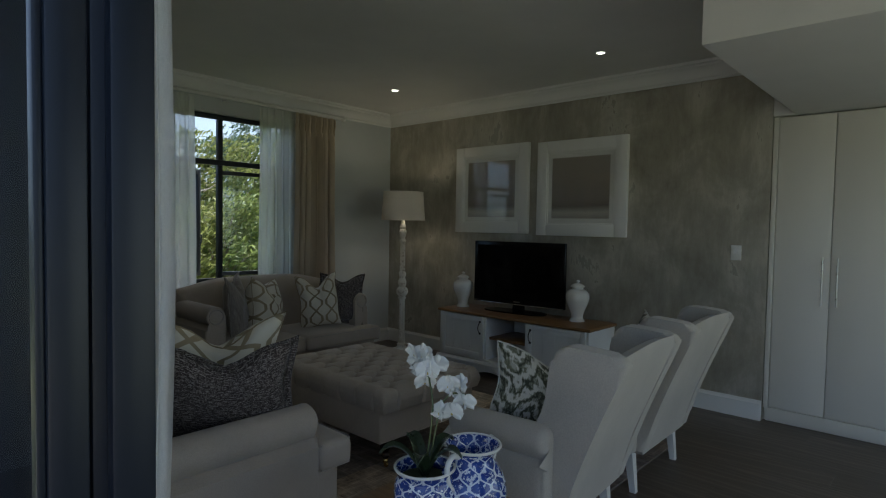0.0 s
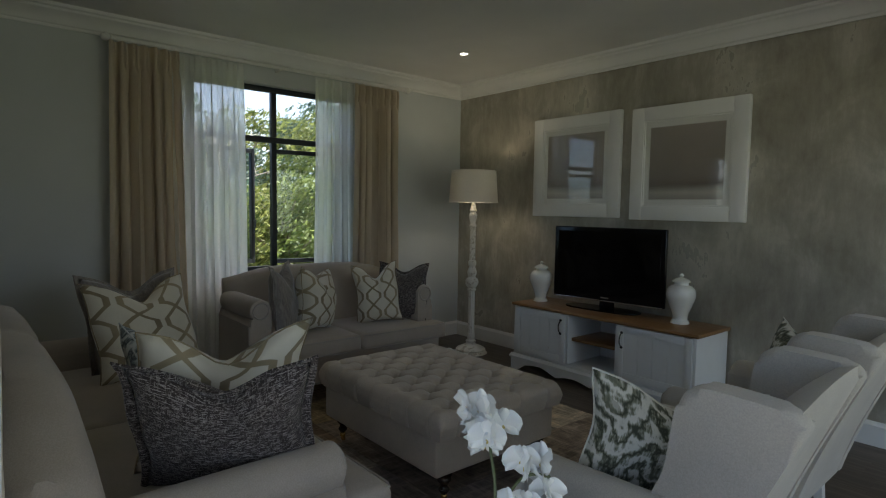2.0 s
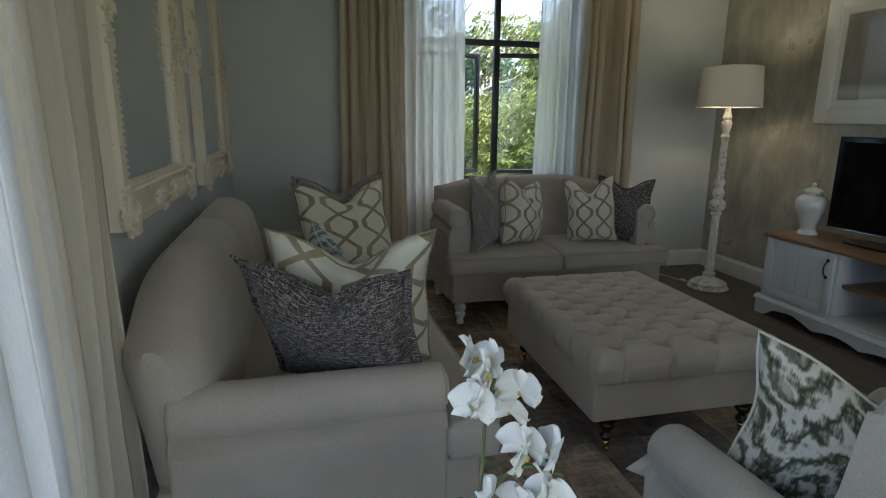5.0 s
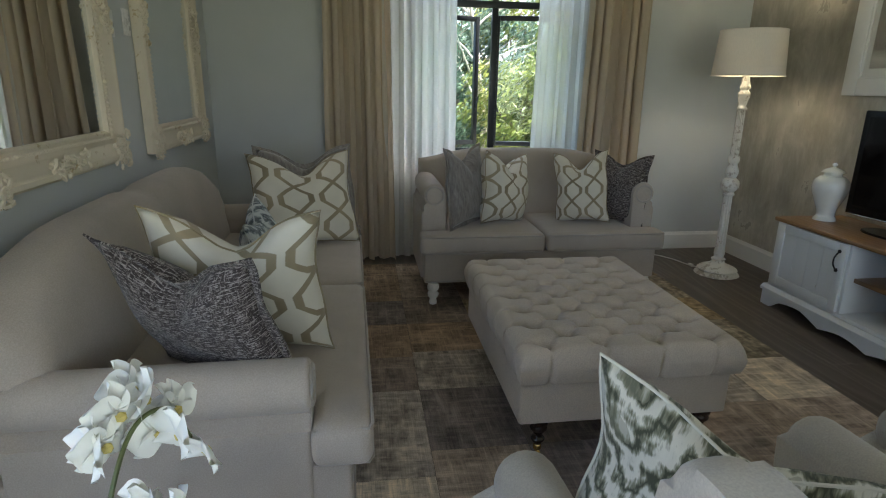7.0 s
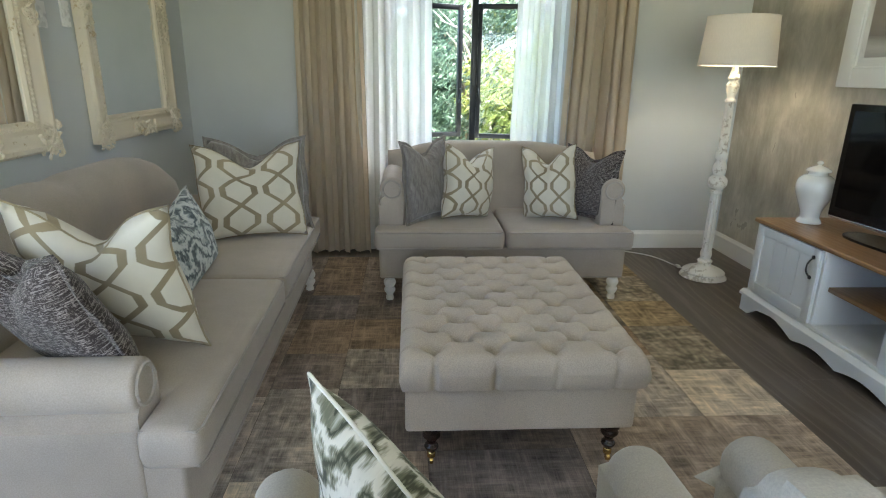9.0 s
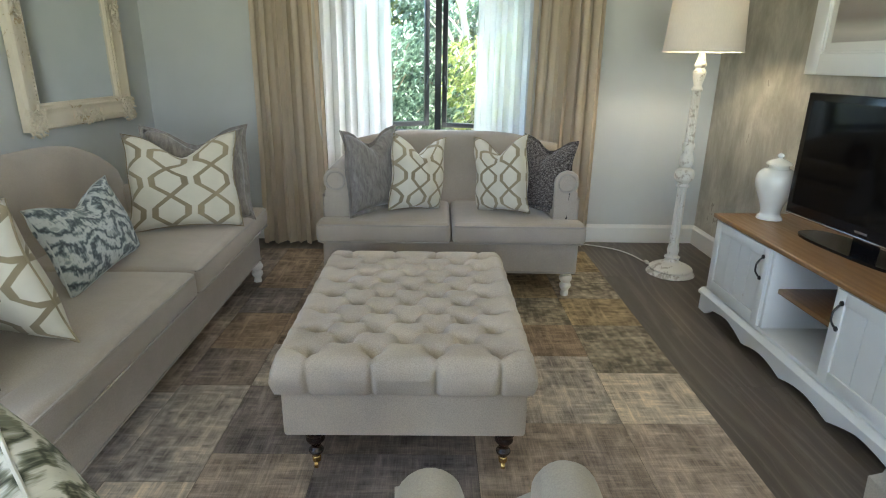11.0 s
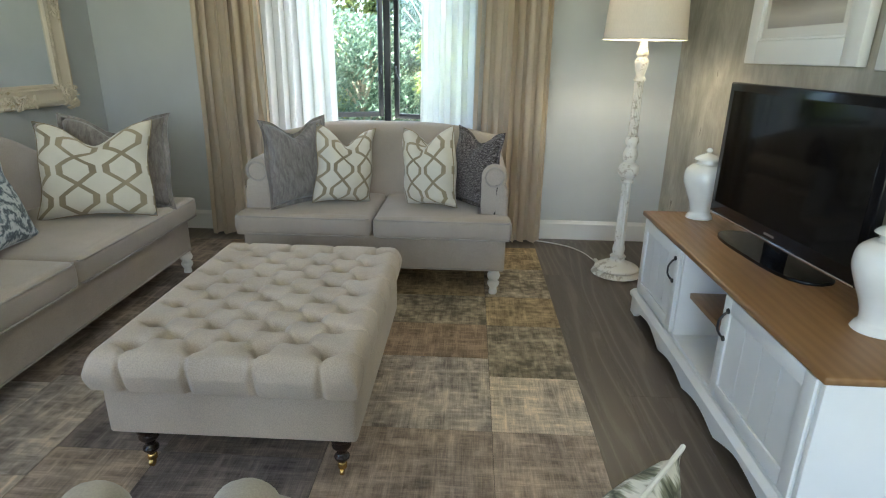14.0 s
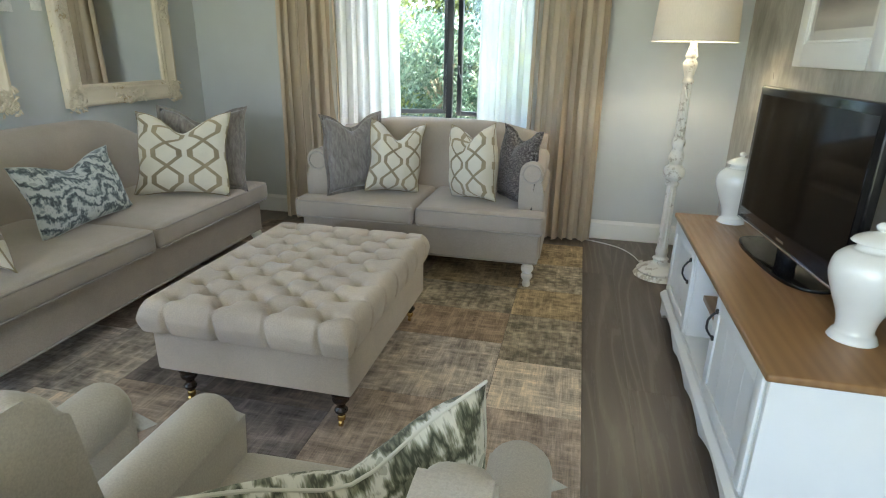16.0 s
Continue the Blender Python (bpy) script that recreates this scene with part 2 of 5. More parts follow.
WALL = painted("wall_paint_grey", (0.56, 0.575, 0.57))
WHITE = painted("white_paint", (0.78, 0.77, 0.74), 0.5)
CEILING = painted("ceiling_paint", (0.72, 0.71, 0.68), 0.8)
BLUEFRAME = painted("navy_frame", (0.008, 0.013, 0.024), 0.38, 0.05)
STEEL = gloss("dark_window_steel", (0.016, 0.02, 0.026), 0.4)
SOFA = fabric("sofa_linen", (0.44, 0.382, 0.325))
PIPING = fabric("piping_linen", (0.40, 0.36, 0.32))
OTTOMAN = fabric("ottoman_chenille", (0.57, 0.49, 0.405), weave=300, mottling=0.12, fuzz=0.2)
CHAIR = fabric("chair_linen", (0.49, 0.45, 0.39))
CURTAIN = cloth("curtain_beige", (0.67, 0.565, 0.435), 0.28)
LINING = cloth("curtain_ivory", (0.70, 0.635, 0.54), 0.25)
SHEER = cloth("sheer_white", (0.95, 0.945, 0.92), 0.85, 0.27)
TRELLIS = trellis("trellis_cloth", (0.69, 0.645, 0.54), (0.31, 0.25, 0.155))
TWEED = tweed("tweed_cloth", (0.048, 0.037, 0.035), (0.36, 0.32, 0.30))
IKAT = ikat("ikat_cloth", (0.70, 0.68, 0.60), (0.24, 0.24, 0.17), (0.07, 0.075, 0.05))
IKATBLUE = ikat("ikat_blue_cloth", (0.62, 0.66, 0.66), (0.25, 0.30, 0.32), (0.09, 0.11, 0.13))
VELVET = crushed("grey_velvet", (0.15, 0.132, 0.12), (0.33, 0.30, 0.28))
OAKTOP = wood("oak_top", (0.20, 0.10, 0.038), (0.36, 0.20, 0.085), "X", 0.35, figure=0.6)
TABLEWOOD = wood("table_wood", (0.16, 0.085, 0.04), (0.28, 0.16, 0.08), "X", 0.4)
WHITEWOOD = distressed("white_wood", (0.78, 0.79, 0.78), (0.60, 0.56, 0.50), 0.76)
CREAMWOOD = distressed("whitewashed_wood", (0.76, 0.73, 0.67), (0.48, 0.43, 0.36), 0.56)
GILT = distressed("antique_cream", (0.74, 0.655, 0.52), (0.52, 0.41, 0.26), 0.63, 0.55)
LEGWHITE = gloss("leg_white", (0.76, 0.74, 0.70), 0.35)
DARKLEG = gloss("dark_turned_wood", (0.022, 0.009, 0.006), 0.22, 0.3)
BRASS = gloss("brass", (0.65, 0.44, 0.16), 0.22, metal=1.0)
IRON = gloss("black_iron", (0.012, 0.012, 0.014), 0.4)
STEELBAR = gloss("brushed_steel", (0.55, 0.55, 0.54), 0.3, metal=1.0)
CERAMIC = gloss("white_glaze", (0.74, 0.735, 0.69), 0.1, 0.4)
TVBLACK = gloss("black_plastic", (0.006, 0.006, 0.007), 0.14)
SCREEN = gloss("dark_screen", (0.004, 0.0035, 0.0035), 0.07)
SCREEN.node_tree.nodes["Principled BSDF"].inputs["Specular IOR Level"].default_value = 0.18
TVBLACK.node_tree.nodes["Principled BSDF"].inputs["Specular IOR Level"].default_value = 0.25
SILVER = gloss("silver_trim", (0.6, 0.6, 0.62), 0.2, metal=1.0)
PLASTIC = gloss("white_plastic", (0.75, 0.74, 0.72), 0.3)
CUPBOARD = painted("cupboard_paint", (0.72, 0.69, 0.63), 0.45, 0.03)
MAT_BOARD = painted("mount_board", (0.80, 0.79, 0.76), 0.8)
PETAL = gloss("white_petal", (0.86, 0.86, 0.82), 0.5)
STEM = gloss("stem_green", (0.11, 0.13, 0.05), 0.5)
ORCHIDLEAF = gloss("orchid_leaf", (0.02, 0.035, 0.015), 0.35)
YELLOW = gloss("petal_heart", (0.62, 0.50, 0.16), 0.6)
BARK = painted("bark", (0.30, 0.25, 0.20), 0.9, 0.35, 6)
PALEBARK = painted("pale_bark", (0.52, 0.48, 0.43), 0.85, 0.2, 8)
FOLIAGE = leaf_mat("foliage", (0.06, 0.10, 0.03), (0.22, 0.25, 0.08))
FOLIAGE2 = leaf_mat("foliage_cool", (0.05, 0.095, 0.075), (0.14, 0.20, 0.15))
GLASS = glass_pane("window_glass", (0.97, 0.985, 0.98))
TINTED = glass_pane("casement_glass", (0.91, 0.975, 0.97))
PICTUREGLASS = glass_pane("picture_glass", (0.99, 0.99, 0.985))
FLOORWOOD = wood("floor_oak", (0.078, 0.059, 0.045), (0.165, 0.13, 0.10), "X", 0.4, scale=0.55, per_piece=True, limed=0.07, figure=0.6, waver=26.0)
RUGSEAM = painted("rug_seam", (0.13, 0.11, 0.09), 0.95)
GROUT = painted("dark_joint", (0.045, 0.036, 0.028), 0.9)
PAVING = painted("paving_stone", (0.31, 0.30, 0.28), 0.8, 0.15, 3)
SOIL = painted("garden_soil", (0.075, 0.085, 0.035), 0.95, 0.4, 2)
GARDENWALL = painted("garden_wall_render", (0.36, 0.37, 0.37), 0.9, 0.12, 2)


def mirror_mat():
    m = Mat("mirror", 0.015, 1.0)
    v = m.coords()
    m.color(m.ramp(m.noise(v, 5, 3), (0.3, (0.80, 0.83, 0.83)), (0.7, (0.84, 0.86, 0.86))))
    return m.m


MIRROR = mirror_mat()


def feature_wall():
    """Troweled metallic plaster, taupe with paler burnished streaks."""
    m = Mat("burnished_plaster", 0.42, spec=0.6)
    v = m.coords()
    big = m.noise(m.n("Mapping", Vector=v, Scale=(1.3, 1, 0.9)).outputs[0], 2.2, 6, 0.62, 0.4)
    drag = m.noise(m.n("Mapping", Vector=v, Scale=(9, 1, 2.2)).outputs[0], 2.0, 6, 0.7)
    k = m.math("ADD", m.math("MULTIPLY", big, 0.72), m.math("MULTIPLY", drag, 0.28))
    c = m.ramp(k, (0.36, (0.30, 0.275, 0.22)), (0.5, (0.41, 0.38, 0.315)), (0.62, (0.56, 0.53, 0.45)))
    m.color(c)
    m.rough(m.ramp(k, (0.38, (0.5,) * 3), (0.62, (0.27,) * 3)))
    m.p.inputs["Metallic"].default_value = 0.25
    m.bump(drag, 0.1, 0.004)
    return m.m


FEATURE = feature_wall()


def pottery_blue():
    """Blue ogee lattice on white glaze."""
    m = Mat("blue_white_glaze", 0.12)
    c = m.n("TexCoord")
    sep = m.n("SeparateXYZ", Vector=c.outputs["UV"])
    u, v = m.math("MULTIPLY", sep.outputs[0], 9.0), m.math("MULTIPLY", sep.outputs[1], 4.5)
    w = m.math("MULTIPLY", m.math("SINE", m.math("MULTIPLY", v, 6.2832)), 0.27)
    near = None
    for s in (1.0, -1.0):
        d = m.math("ABSOLUTE", m.math("SUBTRACT", m.math("FRACT", m.math("ADD", m.math("MULTIPLY_ADD", w, s, u), 0.5 if s > 0 else 0.0)), 0.5))
        near = d if near is None else m.math("MINIMUM", near, d)
    vec = m.coords()
    blot = m.noise(vec, 70, 4, 0.7)
    white = m.math("MAXIMUM", m.math("LESS_THAN", near, 0.07), m.math("GREATER_THAN", blot, 0.57))
    m.color(m.mix(white, m.ramp(m.noise(vec, 30, 3), (0.3, (0.012, 0.03, 0.19)), (0.7, (0.03, 0.085, 0.36))), (0.62, 0.68, 0.78)))
    m.p.inputs["Coat Weight"].default_value = 0.4
    return m.m


POTTERY = pottery_blue()


def rug_mat(name, base, motif=0.0, contrast=1.0):
    """One cloth of the faded patchwork: worn warp and weft over an old motif."""
    m = Mat(name, 0.95, spec=0.1)
    r = m.n("ObjectInfo").outputs["Random"]
    v = m.coords()
    off = m.n("CombineXYZ", X=m.math("MULTIPLY", r, 53.0), Y=m.math("MULTIPLY", r, 17.0), Z=0.0)
    add = m.t.nodes.new("ShaderNodeVectorMath")
    m.put(add.inputs[0], v), m.put(add.inputs[1], off.outputs[0])
    vv = add.outputs[0]
    warpx = m.noise(m.n("Mapping", Vector=vv, Scale=(210, 9, 1)).outputs[0], 1.0, 4, 0.75)
    warpy = m.noise(m.n("Mapping", Vector=vv, Scale=(8, 190, 1)).outputs[0], 1.0, 4, 0.75)
    plaid = m.noise(m.n("Mapping", Vector=vv, Scale=(34, 4, 1)).outputs[0], 1.0, 2)
    plaid2 = m.noise(m.n("Mapping", Vector=vv, Scale=(4, 32, 1)).outputs[0], 1.0, 2)
    vor = m.n("TexVoronoi", Vector=vv, Scale=26.0)
    blot = m.noise(vv, 6.0, 5, 0.65)
    k = m.math("ADD", m.math("MULTIPLY", warpx, 0.24), m.math("MULTIPLY", warpy, 0.3))
    k = m.math("ADD", k, m.math("MULTIPLY", m.math("MAXIMUM", plaid, plaid2), 0.42))
    k = m.math("ADD", k, m.math("MULTIPLY", m.math("SUBTRACT", blot, 0.5), 0.5))
    k = m.math("ADD", k, m.math("MULTIPLY", m.math("SUBTRACT", 0.35, vor.outputs[0]), motif))
    lo, hi = 1 - 0.55 * contrast, 1 + 0.75 * contrast
    m.color(m.mix(1.0, m.mix(m.math("MULTIPLY", r, 0.5), base, shade(base, 0.72)), m.ramp(k, (0.36, (lo, lo, lo * 1.03)), (0.5, (1, 1, 1)), (0.64, (hi, hi * 0.985, hi * 0.95))), "MULTIPLY"))
    m.bump(warpx, 0.4, 0.003)
    m.bump(warpy, 0.3, 0.003)
    return m.m


RUGS = {"cream": rug_mat("rug_cream", (0.643, 0.540, 0.431)), "grey": rug_mat("rug_grey", (0.457, 0.394, 0.337), 0.1), "taupe": rug_mat("rug_taupe", (0.396, 0.315, 0.253)),
        "gold": rug_mat("rug_gold", (0.420, 0.321, 0.200), 0.12), "dark": rug_mat("rug_dark", (0.272, 0.219, 0.184)), "damask": rug_mat("rug_damask", (0.383, 0.326, 0.247), 0.2),
        "slate": rug_mat("rug_slate", (0.247, 0.209, 0.195)), "brown": rug_mat("rug_brown", (0.334, 0.247, 0.179))}


def picture_mat():
    m = Mat("misty_print", 0.35)
    c = m.n("TexCoord")
    sep = m.n("SeparateXYZ", Vector=c.outputs["UV"])
    v = m.coords()
    y = m.math("ADD", sep.outputs[1], m.math("MULTIPLY", m.math("SUBTRACT", m.noise(v, 3, 4), 0.5), 0.12))
    m.color(m.ramp(y, (0.0, (0.40, 0.37, 0.34)), (0.09, (0.56, 0.53, 0.48)), (0.2, (0.22, 0.19, 0.17)), (0.32, (0.30, 0.26, 0.23)), (1.0, (0.40, 0.35, 0.31))))
    return m.m


PRINT = picture_mat()
SHADE = cloth("lamp_shade_linen", (0.72, 0.675, 0.605), 0.13)
BULB = glow("warm_bulb", (1.0, 0.85, 0.62), 1.6)
DOWNLIGHT = glow("downlight_lens", (1.0, 0.93, 0.8), 4.0)


# ---------- mesh helpers ----------
def part(name, bm, material, parent=None, label="", sharp=40.0, kind=""):
    """Links a bmesh as one mesh object, under a thing or a part."""
    me = bpy.data.meshes.new(name)
    bmesh.ops.recalc_face_normals(bm, faces=bm.faces)
    bm.to_mesh(me)
    bm.free()
    if material:
        me.materials.append(material)
    if sharp:
        me.polygons.foreach_set("use_smooth", [True] * len(me.polygons))
        me.set_sharp_from_angle(angle=radians(sharp))
    ob = new(name, me)
    if parent is not None:
        ob.parent = parent
    return tagged(ob, label, kind=kind)


def thing(name, label, category, m=None, group=""):
    e = new(name)
    e.empty_display_size = 0.1
    if m is not None:
        e.matrix_world = m
    return tagged(e, label, category, group)


def box(x0, x1, y0, y1, z0, z1, bevel=0.0, seg=2, bm=None):
    target = bm or bmesh.new()
    b = bmesh.new() if (bm is not None and bevel) else target
    v = [b.verts.new(p) for p in ((x0, y0, z0), (x1, y0, z0), (x1, y1, z0), (x0, y1, z0), (x0, y0, z1), (x1, y0, z1), (x1, y1, z1), (x0, y1, z1))]
    for f in ((3, 2, 1, 0), (4, 5, 6, 7), (0, 1, 5, 4), (1, 2, 6, 5), (2, 3, 7, 6), (3, 0, 4, 7)):
        b.faces.new([v[i] for i in f])
    if bevel:
        bmesh.ops.bevel(b, geom=b.edges[:], offset=bevel, segments=seg, profile=0.5, affect="EDGES")
    if b is not target:
        merge(target, b)
    return target


def merge(target, b):
    me = bpy.data.meshes.new("tmp")
    b.to_mesh(me)
    b.free()
    target.from_mesh(me)
    bpy.data.meshes.remove(me)
    return target


def lathe(profile, seg=28, cx=0.0, cy=0.0, bm=None, uv=False):
    """Turned solid from (radius, height) pairs."""
    b = bm or bmesh.new()
    layer = b.loops.layers.uv.verify() if uv else None
    rings = []
    for r, z in profile:
        if r < 1e-5:
            rings.append([b.verts.new((cx, cy, z))])
        else:
            rings.append([b.verts.new((cx + r * math.cos(6.28319 * i / seg), cy + r * math.sin(6.28319 * i / seg), z)) for i in range(seg)])
    z0, z1 = profile[0][1], max(p[1] for p in profile)
    for a, c in zip(rings, rings[1:]):
        for i in range(seg):
            j = (i + 1) % seg
            quad = [a[i % len(a)], a[j % len(a)], c[j % len(c)], c[i % len(c)]]
            quad = list(dict.fromkeys(quad))
            if len(quad) > 2:
                f = b.faces.new(quad)
                if uv:
                    for k, loop in enumerate(f.loops):
                        w = loop.vert.co.z
                        loop[layer].uv = ((i + (1 if loop.vert in (a[j % len(a)], c[j % len(c)]) else 0)) / seg, (w - z0) / max(1e-6, z1 - z0))
    return b


def smooth_profile(points, n=5):
    """Catmull-Rom through the pairs."""
    out = []
    p = [points[0], *points, points[-1]]
    for i in range(1, len(p) - 2):
        for k in range(n):
            t = k / n
            out.append(tuple(0.5 * (2 * p[i][c] + (p[i + 1][c] - p[i - 1][c]) * t + (2 * p[i - 1][c] - 5 * p[i][c] + 4 * p[i + 1][c] - p[i + 2][c]) * t * t
                                    + (3 * p[i][c] - p[i - 1][c] - 3 * p[i + 1][c] + p[i + 2][c]) * t ** 3) for c in range(len(points[0]))))
    out.append(tuple(points[-1]))
    return out


def tube(points, radius, seg=8, bm=None, closed=False, taper=None):
    b = bm or bmesh.new()
    pts = [Vector(p) for p in points]
    rings = []
    n = len(pts)
    up = Vector((0.3, 0.2, 1)).normalized()
    for i, p in enumerate(pts):
        a = pts[(i - 1) % n] if (closed or i) else p
        c = pts[(i + 1) % n] if (closed or i < n - 1) else p
        d = (c - a).normalized()
        s = d.cross(up)
        s = s.normalized() if s.length > 1e-4 else Vector((1, 0, 0))
        u = s.cross(d)
        r = radius if taper is None else radius * (1 + (taper - 1) * i / max(1, n - 1))
        rings.append([b.verts.new(p + r * (math.cos(6.28319 * k / seg) * s + math.sin(6.28319 * k / seg) * u)) for k in range(seg)])
    pairs = list(zip(rings, rings[1:])) + ([(rings[-1], rings[0])] if closed else [])
    for a, c in pairs:
        for k in range(seg):
            b.faces.new((a[k], a[(k + 1) % seg], c[(k + 1) % seg], c[k]))
    if not closed:
        b.faces.new(rings[0][::-1])
        b.faces.new(rings[-1])
    return b


def extrude(outline, axis, a, c, bevel=0.0, seg=2):
    """A solid from a flat outline, drawn out along an axis from a to c."""
    b = bmesh.new()

    def at(p, d):
        return {"x": (d, p[0], p[1]), "y": (p[0], d, p[1]), "z": (p[0], p[1], d)}[axis]
    lo, hi = [b.verts.new(at(p, a)) for p in outline], [b.verts.new(at(p, c)) for p in outline]
    n = len(outline)
    caps = [b.faces.new(lo), b.faces.new(hi[::-1])]
    for i in range(n):
        b.faces.new((lo[i], hi[i], hi[(i + 1) % n], lo[(i + 1) % n]))
    if bevel:
        bmesh.ops.bevel(b, geom=[e for f in caps for e in f.edges], offset=bevel, segments=seg, profile=0.5, affect="EDGES")
    return b


def soft_box(x0, x1, y0, y1, z0, z1, r=0.04, crown=0.0, n=10):
    """A stuffed block: rounded edges and a crowned top."""
    b = box(x0, x1, y0, y1, z0, z1, r, 4)
    bmesh.ops.triangulate(b, faces=[f for f in b.faces if len(f.verts) > 4])
    if crown:
        for axis, lo, hi in ((0, x0, x1), (1, y0, y1)):
            for k in range(1, n):
                co, no = [0, 0, 0], [0, 0, 0]
                co[axis], no[axis] = lo + (hi - lo) * k / n, 1
                bmesh.ops.bisect_plane(b, geom=b.verts[:] + b.edges[:] + b.faces[:], plane_co=co, plane_no=no)
        for v in b.verts:
            u, w = (2 * v.co.x - x0 - x1) / (x1 - x0), (2 * v.co.y - y0 - y1) / (y1 - y0)
            k = max(0.0, 1 - abs(u) ** 2.5) * max(0.0, 1 - abs(w) ** 2.5)
            if v.co.z > (z0 + z1) / 2:
                v.co.z += crown * k
            v.co.z += 0.003 * noise.noise(v.co * 6)
    return b


def sheet(fn, nu, nv, uv=True, bm=None):
    """A grid surface from fn(u, v)."""
    b = bm or bmesh.new()
    layer = b.loops.layers.uv.verify()
    grid = [[b.verts.new(fn(i / nu, j / nv)) for j in range(nv + 1)] for i in range(nu + 1)]
    for i in range(nu):
        for j in range(nv):
            f = b.faces.new((grid[i][j], grid[i + 1][j], grid[i + 1][j + 1], grid[i][j + 1]))
            for loop, (a, c) in zip(f.loops, ((i, j), (i + 1, j), (i + 1, j + 1), (i, j + 1))):
                loop[layer].uv = (a / nu, c / nv)
    return b


# ---------- large structure ----------
X_WIN, Y_TV, Y_MIR, Z_CEIL = -3.80, 6.02, 1.74, 2.73
X_EAST, X_BULK, Y_BULK, Z_BULK = 3.3, 0.48, 4.02, 2.26
WIN_Y0, WIN_Y1, WIN_Z0, WIN_Z1 = 3.20, 4.62, 0.83, 2.44
DOOR_X0, DOOR_X1, DOOR_Z, SIDE_X0 = 0.33, 2.9, 2.32, -0.40

floor = part("floor", box(X_WIN - 0.2, X_EAST + 0.2, Y_MIR - 0.02, 7.0, -0.12, -0.006), GROUT, None, kind="structure", sharp=0)
tagged(floor, "dark grey-brown limed oak plank floor", "floor")
ceiling = part("ceiling", box(X_WIN - 0.2, X_EAST + 0.2, Y_MIR - 0.2, 7.0, Z_CEIL, Z_CEIL + 0.2), CEILING, None, "off-white painted plaster ceiling", kind="structure", sharp=0)
# unseen slab added to block the sun; its overhang trims light at the door
roof = part("roof", box(X_WIN - 0.45, X_EAST + 0.4, Y_MIR - 0.25, 7.3, Z_CEIL + 0.21, Z_CEIL + 0.35), CEILING, None, "unseen flat slab added over the room to keep the sun out", kind="structure", sharp=0)

# window wall, with the opening through it
bm = bmesh.new()
for y0, y1, z0, z1 in ((Y_MIR - 0.2, WIN_Y0, 0, Z_CEIL), (WIN_Y1, 7.0, 0, Z_CEIL), (WIN_Y0, WIN_Y1, 0, WIN_Z0), (WIN_Y0, WIN_Y1, WIN_Z1, Z_CEIL)):
    box(X_WIN - 0.2, X_WIN, y0, y1, z0, z1, bm=bm)
part("wall_west", bm, WALL, None, "pale grey painted plaster wall with a window", kind="structure", sharp=0)
# wall with the mirrors and the glazed door
bm = bmesh.new()
for x0, x1, z0, z1 in ((X_WIN, SIDE_X0, 0, Z_CEIL), (DOOR_X1, X_EAST, 0, Z_CEIL), (SIDE_X0, DOOR_X1, DOOR_Z, Z_CEIL)):
    box(x0, x1, Y_MIR - 0.2, Y_MIR, z0, z1, bm=bm)
part("wall_south", bm, WALL, None, "pale grey painted plaster wall with a wide door opening", kind="structure", sharp=0)
part("wall_north", box(X_WIN, 0.34, Y_TV, Y_TV + 0.2, 0, Z_CEIL), FEATURE, None, "taupe burnished metallic plaster feature wall", kind="structure", sharp=0)
part("wall_closet", box(0.34, X_EAST, 6.80, 7.0, 0, Z_CEIL), WALL, None, "plain plaster wall behind the cupboards", kind="structure", sharp=0)
bm = bmesh.new()
for y0, y1, z0, z1 in ((Y_MIR - 0.2, 2.3, 0, Z_CEIL), (5.6, 7.0, 0, Z_CEIL), (2.3, 5.6, 2.2, Z_CEIL), (2.3, 5.6, 0, 0.2)):
    box(X_EAST, X_EAST + 0.2, y0, y1, z0, z1, bm=bm)
part("wall_east", bm, WALL, None, "plain pale grey plaster wall with wide glazing", kind="structure", sharp=0)
bm = box(X_BULK, X_EAST, Y_BULK, 6.80, Z_BULK, Z_CEIL - 0.002, 0.006)
box(0.342, X_BULK + 0.01, Y_TV + 0.01, 6.80, Z_BULK + 0.001, Z_CEIL - 0.003, bm=bm)
part("bulkhead", bm, CEILING, None, "white plastered dropped ceiling bulkhead", kind="structure")

# cornice: stepped plaster cove
COVE = [(0, 0), (0, -0.135), (0.014, -0.135), (0.018, -0.118), (0.03, -0.112), (0.042, -0.085), (0.066, -0.056), (0.1, -0.04), (0.106, -0.026), (0.128, -0.02), (0.132, 0)]


def cornice(name, axis, at, sign, a, c):
    return part(name, extrude([(at + sign * p[0], Z_CEIL - 0.001 + p[1]) for p in COVE], axis, a, c), WHITE, None, "white moulded plaster cornice", sharp=30, kind="structure")


cornice("cornice_west", "y", X_WIN, 1, Y_MIR, Y_TV)
cornice("cornice_north", "x", Y_TV, -1, X_WIN, X_BULK)
cornice("cornice_south", "x", Y_MIR, 1, X_WIN, X_EAST)

SKIRT = [(0, 0), (0, 0.15), (0.006, 0.15), (0.009, 0.14), (0.013, 0.132), (0.018, 0.125), (0.018, 0)]
for name, axis, at, sign, a, c in (("baseboard_west", "y", X_WIN, 1, Y_MIR, Y_TV), ("baseboard_north", "x", Y_TV, -1, X_WIN, 0.34), ("baseboard_south", "x", Y_MIR, 1, X_WIN, SIDE_X0)):
    part(name, extrude([(at + sign * p[0], p[1]) for p in SKIRT], axis, a, c), WHITE, None, "white moulded skirting board", sharp=30, kind="structure")


